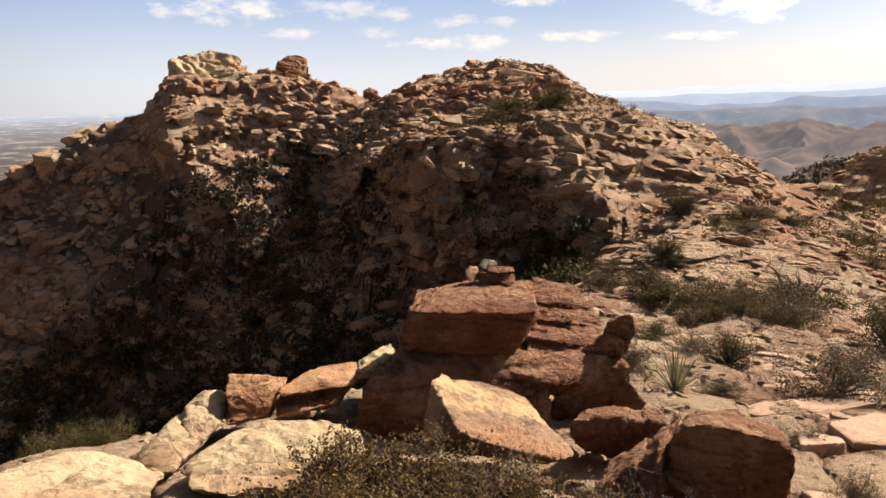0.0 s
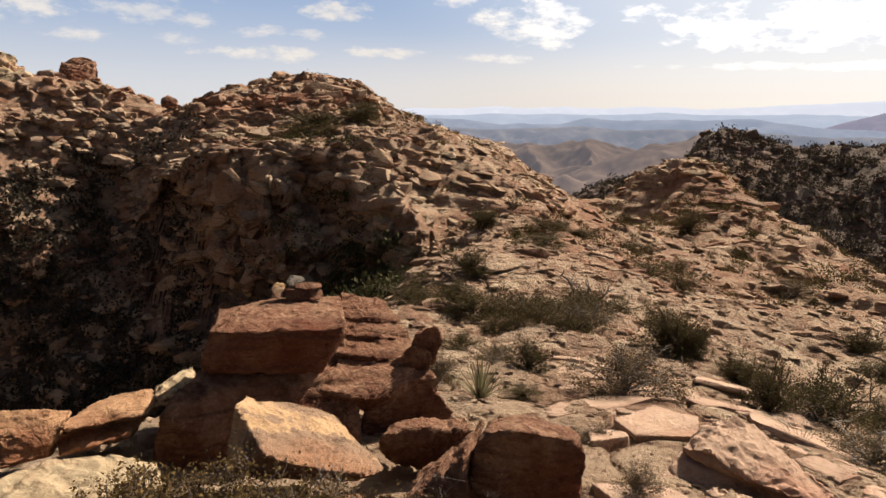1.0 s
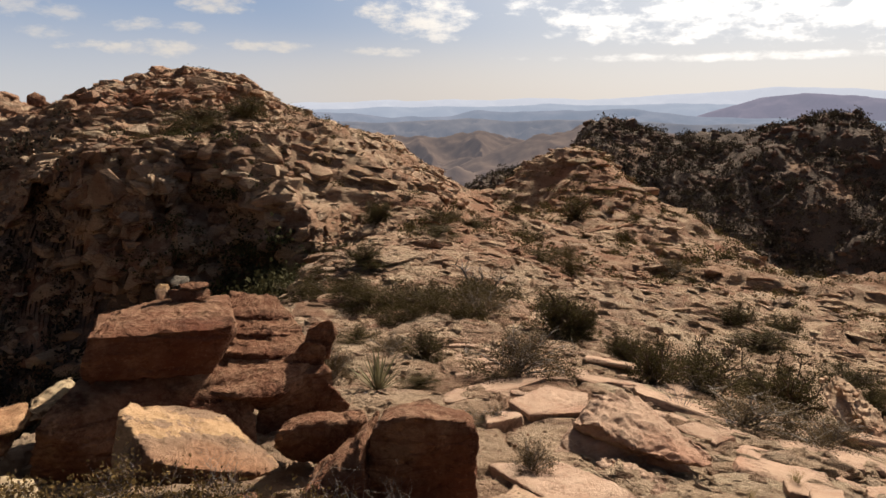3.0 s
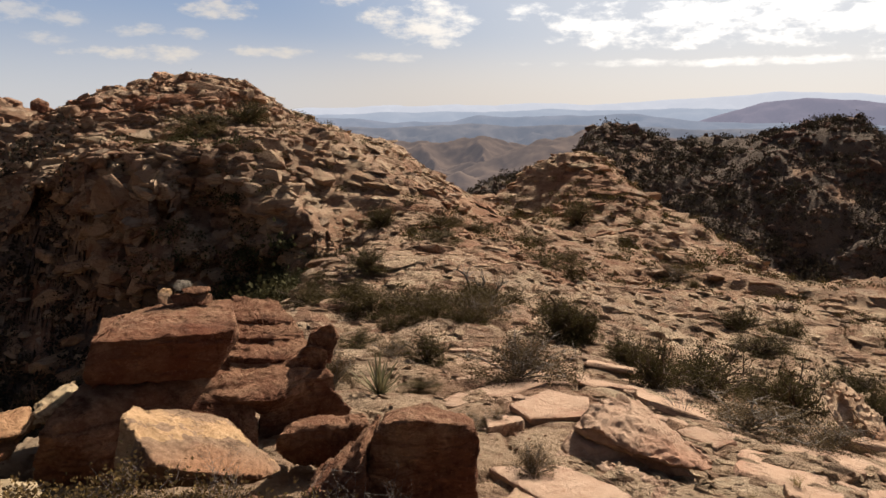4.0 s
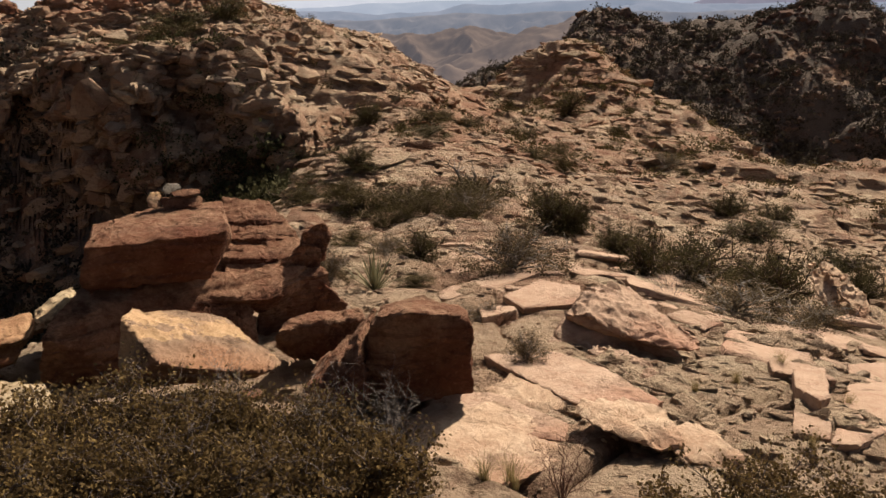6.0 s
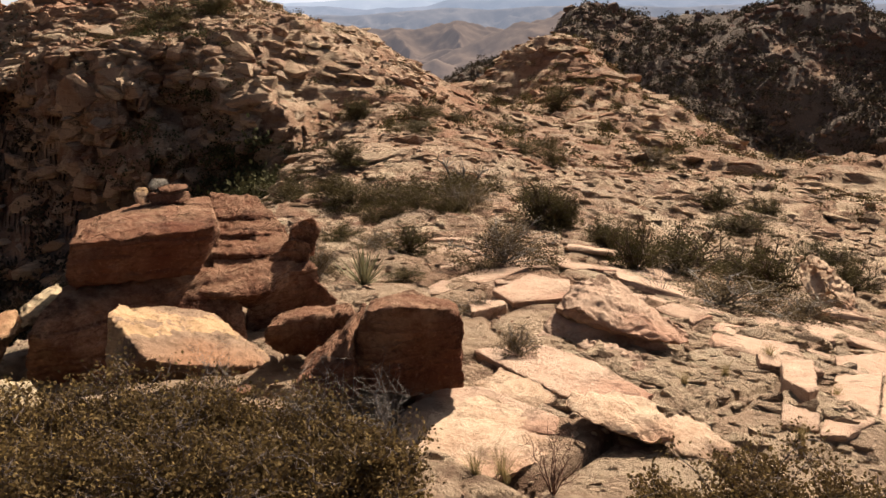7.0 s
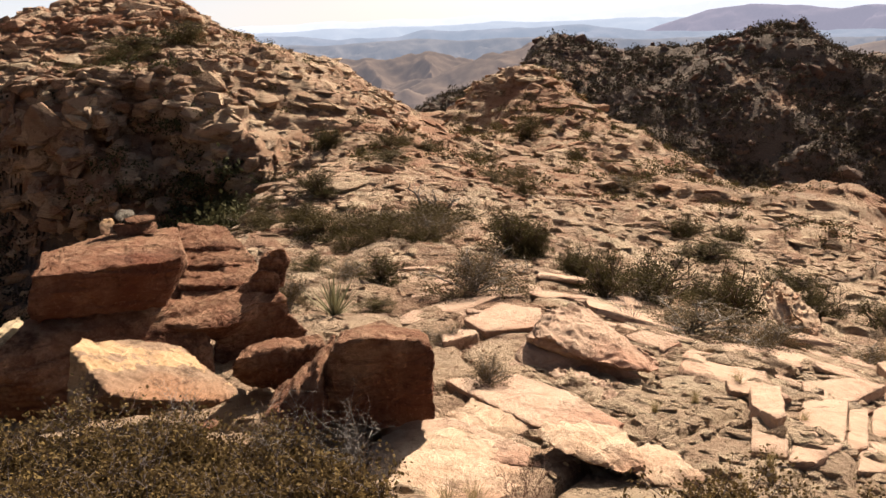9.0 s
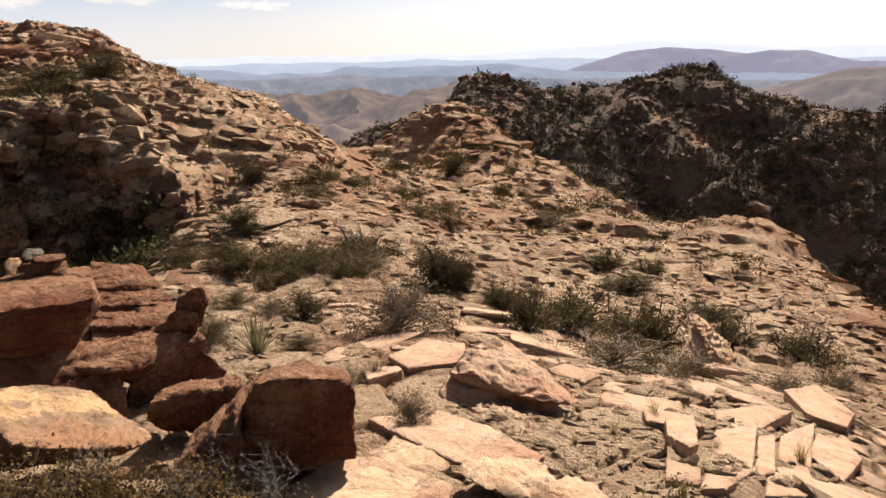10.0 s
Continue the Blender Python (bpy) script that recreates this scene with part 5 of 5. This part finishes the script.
JUNIPERS = [(21.5, 9.9, 0.26, 0.5), (39.5, 10.6, 0.34, 0.9), (36.9, 12.4, 0.3, 0.55), (42.9, 11.3, 0.55, 0.87), (45.2, 25.8, 0.61, 1.02),
            (48.4, 27.6, 0.6, 0.98), (47.0, 23.1, 0.73, 0.73), (17.9, 44.3, 0.8, 1.6), (49.1, 12.3, 0.45, 1.01), (32.0, 13.5, 0.48, 1.02),
            (34.0, 13.7, 0.27, 0.55), (52.8, 19.6, 0.63, 0.71), (8.3, 62, 1.5, 2.0), (54.6, 14.9, 0.4, 0.8), (46.7, 12.9, 0.37, 0.53),
            (16.7, 22.7, 0.5, 0.9), (33.2, 67.7, 1.17, 2.5), (37.5, 12.6, 0.25, 0.46), (5.1, 61, 2.0, 1.7), (10.2, 44.6, 1.1, 1.5), (12.6, 43.4, 0.9, 1.3), (60, 15, 0.6, 0.9)]
SAGE = [(28.9, 8.9, 0.61, 0.69), (13.9, 8.8, 0.24, 0.54), (46.2, 9.0, 0.64, 0.45), (30.1, 5.0, 0.15, 0.28), (26.9, 6.6, 0.14, 0.2), (18.7, 10.4, 0.33, 0.33),
        (51.6, 9.0, 0.42, 0.42), (22.4, 17.1, 0.47, 0.67), (26.0, 14.7, 0.46, 0.69), (40.6, 49.2, 1.4, 1.2), (24.6, 6.4, 0.16, 0.19), (58.7, 9.5, 0.36, 0.4), (62.4, 12.1, 0.3, 0.4)]
LOW_GREEN = [(12.5, 21.4, 0.92, 0.67), (17.1, 17.8, 0.98, 0.91), (18.8, 13.6, 0.38, 0.49), (15.9, 12.0, 0.43, 0.31), (24.7, 16.4, 0.84, 0.71), (22.5, 41.4, 1.11, 1.0),
             (22.5, 34.9, 1.35, 0.59), (30.8, 30.5, 1.06, 0.83), (33.0, 27.9, 0.54, 0.97), (1.2, 63, 1.54, 1.4), (21.0, 8.3, 0.27, 0.15), (13.2, 23.5, 0.64, 0.64),
             (36.8, 60.5, 1.16, 1.3), (28.9, 50.9, 1.18, 1.1), (5.7, 57.0, 1.23, 1.0), (20.3, 38.1, 0.59, 0.73), (3.4, 62, 1.6, 1.2),
             (14.5, 20, 1.0, 0.8), (19.5, 17, 0.8, 0.8), (21.3, 15.5, 0.8, 0.7), (27, 18, 0.9, 0.8),
             (15.4, 18.7, 0.65, 0.7), (20.4, 13.7, 0.32, 0.4), (22.2, 14.2, 0.43, 0.5), (24.9, 14.0, 0.48, 0.55), (31.7, 17.4, 0.53, 0.7), (33.2, 13.6, 0.5, 0.7),
             (23.6, 44.3, 1.0, 0.7), (25.6, 47.2, 1.15, 0.8), (30.1, 52.8, 1.0, 0.9), (32.5, 39.3, 0.95, 0.9), (41.8, 47.2, 0.65, 0.6), (44.1, 63.2, 0.86, 0.8),
             (1.5, 56, 1.25, 1.0), (3.8, 64, 1.9, 1.3), (39.2, 62.5, 0.76, 0.8), (28.6, 80, 0.88, 0.9), (37.5, 70.1, 0.75, 0.8)]
# cliff-foot trees, with extra ones added to deepen the shade there
SHADED = [(6.5, 42.5, 2.0, 2.6), (3.7, 43.6, 1.9, 2.6), (0.6, 44.8, 2.2, 3.0), (-2.0, 46, 2.0, 2.8), (2.4, 43.5, 1.9, 2.0), (-9.0, 56, 2.2, 2.6), (9.0, 42.2, 1.6, 2.2), (5.0, 44.2, 1.7, 2.2), (-7, 51, 2.2, 4.2), (-4.6, 48, 2.0, 4.0), (-1.0, 45.5, 2.0, 4.0), (1.6, 44.5, 1.9, 3.8), (4.4, 43.4, 1.8, 3.4), (7.6, 42.8, 1.7, 2.8), (10.2, 42, 1.5, 2.2), (13.5, 41, 1.3, 1.1), (11.5, 41, 1.4, 1.5), (15.2, 39.5, 1.1, 0.9)]

junipers = [shrub("juniper", "dark green juniper bush rooted among the rocks", 700 + k, 0.9, 1.0, 15, 10, 7500, 0.04, LEAF_JUNIPER, BARK, 0.035, 0.55, 0.055, "junipers on the ridge") for k in range(4)]
planted(junipers, JUNIPERS, 1, 1.75, 0.9)
shaded = [shrub("scrub_tree", "tall dark scrub tree at the foot of the shaded cliff", 720 + k, 0.8, 1.0, 9, 10, 7500, 0.03, LEAF_SHADE, BARK, 0.03, 0.55, 0.09, "scrub trees under the cliff", "tree") for k in range(3)]
planted(shaded, SHADED, 2, 1.0, 0.75)
greens = [shrub("low_shrub", "low olive green shrub spreading between the slabs", 740 + k, 0.95, 1.0, 12, 8, 6500, 0.044, LEAF_GREEN, BARK, 0.025, 0.5, 0.06, "low shrubs on the saddle") for k in range(3)]
planted(greens, LOW_GREEN, 3, 1.25, 0.85)
sages = [shrub("sage_shrub", "grey-brown twiggy desert shrub", 760 + k, 0.95, 1.0, 18, 11, 7500, 0.043, LEAF_SAGE, BARK_GREY, 0.018, 0.4, 0.05, "twiggy shrubs on the saddle") for k in range(3)]
planted(sages, SAGE, 4, 1.5, 0.85)

LEAF_SUNNY = leaf_material("sunlit_shrub_leaf", (0.13, 0.112, 0.04), (0.08, 0.068, 0.025), 0.28)
sunny = [shrub("green_shrub", "yellow-green leafy shrub on the lip of the drop", 780 + k, 0.9, 1.0, 16, 11, 7000, 0.04, LEAF_SUNNY, BARK, 0.02, 0.5, 0.08, "green shrubs over the drop") for k in range(2)]
planted(sunny, [(-30.6, 7.5, 0.27, 0.33), (-28.4, 7.7, 0.3, 0.42), (-26.2, 7.6, 0.26, 0.34), (-31.2, 69, 2.0, 3.0), (-4.9, 47, 1.3, 3.0)], 5)

# scrub oak close by
for k, (bearing, distance, wide, tall) in enumerate([(-8, 3.3, 0.58, 0.5), (0.5, 3.05, 0.56, 0.46), (9.5, 3.0, 0.52, 0.44), (16.5, 2.8, 0.36, 0.36), (-15, 3.1, 0.4, 0.42), (-9, 3.95, 0.42, 0.4), (-2.5, 3.75, 0.46, 0.5), (5, 3.7, 0.42, 0.42), (12, 3.45, 0.38, 0.42)]):
    ob = shrub("scrub_oak", "dense olive scrub oak with small leathery leaves and bare grey twigs", 800 + k, wide, tall, 30, 16, 9500, 0.024, LEAF_OAK, BARK_TWIG, 0.006, 0.62, 0.055, "scrub oaks beside the boulders")
    ob.matrix_basis = placed(bearing, distance, 1, 1, k * 1.3, 0.04)
for k, (bearing, distance, wide, tall) in enumerate([(50, 3.15, 0.42, 0.4), (43.5, 2.9, 0.22, 0.26), (57.5, 3.4, 0.36, 0.36)]):
    ob = shrub("scrub_oak", "sparse olive scrub oak growing between pale slabs", 820 + k, wide, tall, 18, 12, 5200, 0.022, LEAF_OAK, BARK_TWIG, 0.005, 0.62, 0.06, "scrub oaks between the slabs")
    ob.matrix_basis = placed(bearing, distance, 1, 1, k * 1.9, 0.03)
for k, (bearing, distance, wide, tall, bark, words) in enumerate([
        (33.5, 3.15, 0.26, 0.32, BARK_RED, "leafless reddish twiggy shrub on the pale slab"), (13.5, 3.5, 0.3, 0.62, BARK_GREY, "leafless grey shrub in front of the red block"),
        (4, 3.95, 0.2, 0.62, BARK_GREY, "leafless grey shrub under the leaning slab"), (41.7, 8.6, 0.4, 0.5, BARK_GREY, "dead grey shrub on the open slope"), (18.5, 3.35, 0.2, 0.55, BARK_GREY, "thin bare shrub in front of the red block")]):
    ob = shrub("bare_shrub", words, 840 + k, wide, tall, 11, 18, 0, 0.02, LEAF_DRY, bark, 0.003)
    ob.matrix_basis = placed(bearing, distance, 1, 1, k * 0.9, 0.02)
ob = shrub("dead_tree", "small dead grey tree on the saddle", 860, 0.9, 1.5, 4, 7, 0, 0.02, LEAF_DRY, BARK_GREY, 0.06, category="tree")
ob.matrix_basis = placed(25.5, 18.6, 0.9, 0.75, 0.4, 0.05)


def grass_tuft(label, seed, tall, count):
    rng = np.random.RandomState(seed)
    thing = tagged(new("grass_tuft"), label, "grass", "dry grass tufts")
    pieces = []
    for _ in range(count):
        a, lean = rng.uniform(0, 6.283), rng.uniform(0.1, 0.7) * tall
        s = np.linspace(0, 1, 4)[:, None]
        foot = np.append(rng.normal(size=2) * tall * 0.08, 0)
        path = foot + s * [0, 0, tall * rng.uniform(0.6, 1)] + s ** 2 * [math.cos(a) * lean, math.sin(a) * lean, 0]
        side = np.array([-math.sin(a), math.cos(a), 0]) * 0.0022
        strip = np.stack([path - side * (1 - 0.8 * s), path + side * (1 - 0.8 * s)], 1).reshape(-1, 3)
        pieces.append((strip, np.array([[0, 1, 3, 2], [2, 3, 5, 4], [4, 5, 7, 6]])))
    part("tuft", *merged(pieces), LEAF_DRY, thing)
    return thing


tuft = grass_tuft("dry straw-coloured grass tuft in a crack", 880, 0.2, 90)
tuft_spots = [(38.2, 3.85, 0.8), (29, 3.25, 1.0), (26.5, 3.2, 0.8), (47, 5.4, 0.7), (50, 6.2, 0.9), (44, 5.0, 0.6), (55, 5.6, 0.8), (61, 6, 1.0), (40, 6.4, 0.7), (53, 4.4, 0.7)]
for k, (bearing, distance, size) in enumerate(tuft_spots[1:]):
    copy_thing(tuft, placed(bearing, distance, size, size, k * 1.1, 0.01))
tuft.matrix_basis = placed(*tuft_spots[0][:2], 0.8, 0.8, 0, 0.01)


def yucca(bearing, distance, tall):
    thing = tagged(new("yucca"), "grey-green yucca rosette with stiff pointed blades", "yucca")
    s = np.linspace(0, 1, 6)[:, None]
    wide = 0.06 * np.array([0.7, 1.0, 0.95, 0.75, 0.42, 0.02])[:, None]
    trough = np.array([0.0, 0.012, 0.012, 0.01, 0.006, 0.0])[:, None]
    line_ = np.hstack([s * 0, s * 0, s])
    left, right = line_ + wide * [0.5, 0, 0] + trough * [0, 1, 0], line_ - wide * [0.5, 0, 0] + trough * [0, 1, 0]
    verts = np.stack([left, line_, right], 1).reshape(-1, 3)
    blade = None
    rng = random.Random(9)
    for k in range(46):
        if blade is None:
            ob = blade = part("blade", verts, grid_faces(6, 3), LEAF_YUCCA, thing, smooth=True)
        else:
            ob = new("blade", blade.data)
            ob.parent = thing
        lean = 5 + 52 * (k / 46) ** 0.9 + rng.uniform(-6, 6)
        ob.matrix_basis = pose(0, 0, 0, 0, 0, k * 137.5) @ pose(0, 0, 0.03, lean, 0, 0) @ Matrix.Scale(tall * rng.uniform(0.8, 1.05), 4)
    thing.matrix_basis = placed(bearing, distance, 1, 1, 0, 0.02)


yucca(17.6, 8.2, 0.52)


# scrub too far off to tell apart
def clump_shape(seed, count=80, leaf=0.23):
    rng = np.random.RandomState(seed)
    core = rng.normal(size=(9, 3)) * [0.5, 0.5, 0.22] + [0, 0, 0.45]
    points = core[rng.randint(0, 9, count)] + rng.normal(size=(count, 3)) * [0.2, 0.2, 0.16]
    points[:, 2] = np.abs(points[:, 2])
    return leaves_at(rng, points, leaf, 0.75)


def far_scrub(label, count, bearings, distances, sizes, seed, mat, leaves=80, leaf=0.23):
    rng = np.random.RandomState(seed)
    b, d = np.radians(rng.uniform(*bearings, count)), rng.uniform(*distances, count)
    x, y = d * np.sin(b), d * np.cos(b)
    ok = swells(x, y, 9.0, seed, 2) > rng.uniform(-0.8, 0.4, count)
    x, y = x[ok], y[ok]
    size = rng.uniform(*sizes, len(x))
    scale = np.stack([size, size, size * rng.uniform(0.7, 1.3, len(x))], -1)
    z, _, _, steep = ground_relief(x, y)
    push, b = stood_out(x, y, z, steep)[0], np.arctan2(x, y)
    places = np.stack([x - push * np.sin(b), y - push * np.cos(b), z - 0.1 * size], -1)
    ob = joined_copies("scrub", [clump_shape(seed + k, leaves, leaf) for k in range(6)], places, scale, turned(rng, len(x), 0.1, 0, 0), mat, rng)
    return tagged(ob, label, "shrubs", kind="stuff")


# scrub thickened on face, gully and cliff to darken them as shade would
far_scrub("dark scrub dotted over the shaded mountain face", 3000, (-40, -3), (44, 74), (0.5, 1.7), 900, LEAF_FAR, 50, 0.26)
far_scrub("dark scrub thicket in the gully under the cliff", 1100, (-18, 11), (36, 46), (0.6, 1.6), 930, LEAF_SHADE, 80, 0.18)
far_scrub("dark scrub added over the cliff to deepen its shade", 420, (-12, 9), (45, 57), (0.4, 1.1), 935, LEAF_SHADE, 70, 0.2)
far_scrub("dark low scrub on the reddish hill beside the notch", 520, (27, 46), (56, 92), (0.3, 0.9), 915, LEAF_GREEN, 70, 0.2)
far_scrub("small olive scrub over the sunlit ridge", 900, (2, 66), (32, 95), (0.2, 0.75), 910, LEAF_GREEN, 90, 0.17)
far_scrub("dark scrub covering the far ridge", 9500, (29, 70), (142, 238), (0.5, 1.6), 920, LEAF_FAR, 30, 0.36)
far_scrub("dark scrub covering the shaded hill behind the notch", 900, (22, 33), (146, 185), (0.6, 1.6), 925, LEAF_FAR, 50, 0.28)


# ---- loose slabs and chips close by ----
def slab_mesh(seed):
    """A weathered plate, about 1 m long, on its underside's centre."""
    rng = np.random.RandomState(seed)
    n = 15
    box = np.array([(-0.5, -0.35), (0.0, -0.37), (0.5, -0.35), (0.5, 0.35), (0.05, 0.36), (-0.5, 0.35)])
    corner = box * rng.uniform(0.78, 1.1, (6, 1)) + rng.normal(size=(6, 2)) * 0.05
    s = np.linspace(0, 6, n, endpoint=False)
    k = s.astype(int)
    line_ = corner[k] + (corner[(k + 1) % 6] - corner[k]) * (s - k)[:, None] + rng.normal(size=(n, 2)) * 0.018
    rings = []
    for shrink, z in ((0.97, 0.0), (1.02, 0.045), (1.0, 0.1), (0.94, 0.125), (0.6, 0.135)):
        rings.append(np.hstack([line_ * shrink + rng.normal(size=(n, 2)) * 0.01, np.full((n, 1), z) + rng.normal(size=(n, 1)) * 0.007]))
    verts = np.vstack(rings + [[[0, 0, 0.13]]])
    faces = [list(map(int, f)) for f in grid_faces(5, n, True)] + [[4 * n + i, 4 * n + (i + 1) % n, 5 * n] for i in range(n)]
    me = bpy.data.meshes.new("stone_slab")
    me.from_pydata(verts.tolist(), [], faces)
    me.polygons.foreach_set("use_smooth", np.ones(len(me.polygons), bool))
    me.set_sharp_from_angle(angle=radians(35))
    me.materials.append(ROCK_SLAB)
    return me


slab_meshes = [slab_mesh(950 + k) for k in range(12)]
rng = random.Random(77)
taken = []
for _ in range(2500):
    if len(taken) >= 230:
        break
    bearing, distance = rng.uniform(24, 72), math.exp(rng.uniform(math.log(3.4), math.log(11.5)))
    size = rng.choice((0.22, 0.28, 0.34, 0.42, 0.6, 0.9, 1.3)) * rng.uniform(0.8, 1.15) * (0.7 + 0.035 * distance)
    x, y = distance * math.sin(radians(bearing)), distance * math.cos(radians(bearing))
    if any((x - p) ** 2 + (y - q) ** 2 < (0.36 * (size + s)) ** 2 for p, q, s in taken):
        continue
    if (bearing < 40 and distance < 7.8) or (bearing < 62 and distance < 6.6):
        continue
    taken.append((x, y, size))
    step = 0.3
    gx = (plain_height(x + step, y) - plain_height(x - step, y)) / (2 * step)
    gy = (plain_height(x, y + step) - plain_height(x, y - step)) / (2 * step)
    lie = Vector((-float(gx), -float(gy), 1)).to_track_quat("Z", "Y").to_matrix().to_4x4()
    ob = new("stone_slab", rng.choice(slab_meshes))
    ob.parent = ground
    ob.matrix_basis = (Matrix.Translation((x, y, ground_height(x, y) - 0.05)) @ lie
                       @ pose(0, 0, 0, rng.gauss(0, 3.5), rng.gauss(0, 3.5), 35 + rng.choice((0, 90, 180, 270)) + rng.gauss(0, 14)) @ Matrix.Diagonal((size, size * rng.uniform(0.7, 1.1), 0.2 + 0.5 * min(size, 0.8) * rng.uniform(0.7, 1.6), 1)))
scatter("rubble", "small sandstone chips and gravel lying between the slabs", 5200, (-40, 74), (2.6, 13), (0.0022, 0.009), (0.35, 0.8), 560, ROCK_LOOSE, sink=0.1)
scatter("rubble", "loose flat sandstone pieces on the gravel beside the pavement", 1500, (33, 70), (3.6, 9), (0.006, 0.024), (0.35, 0.7), 565, ROCK_LOOSE, sink=0.2)
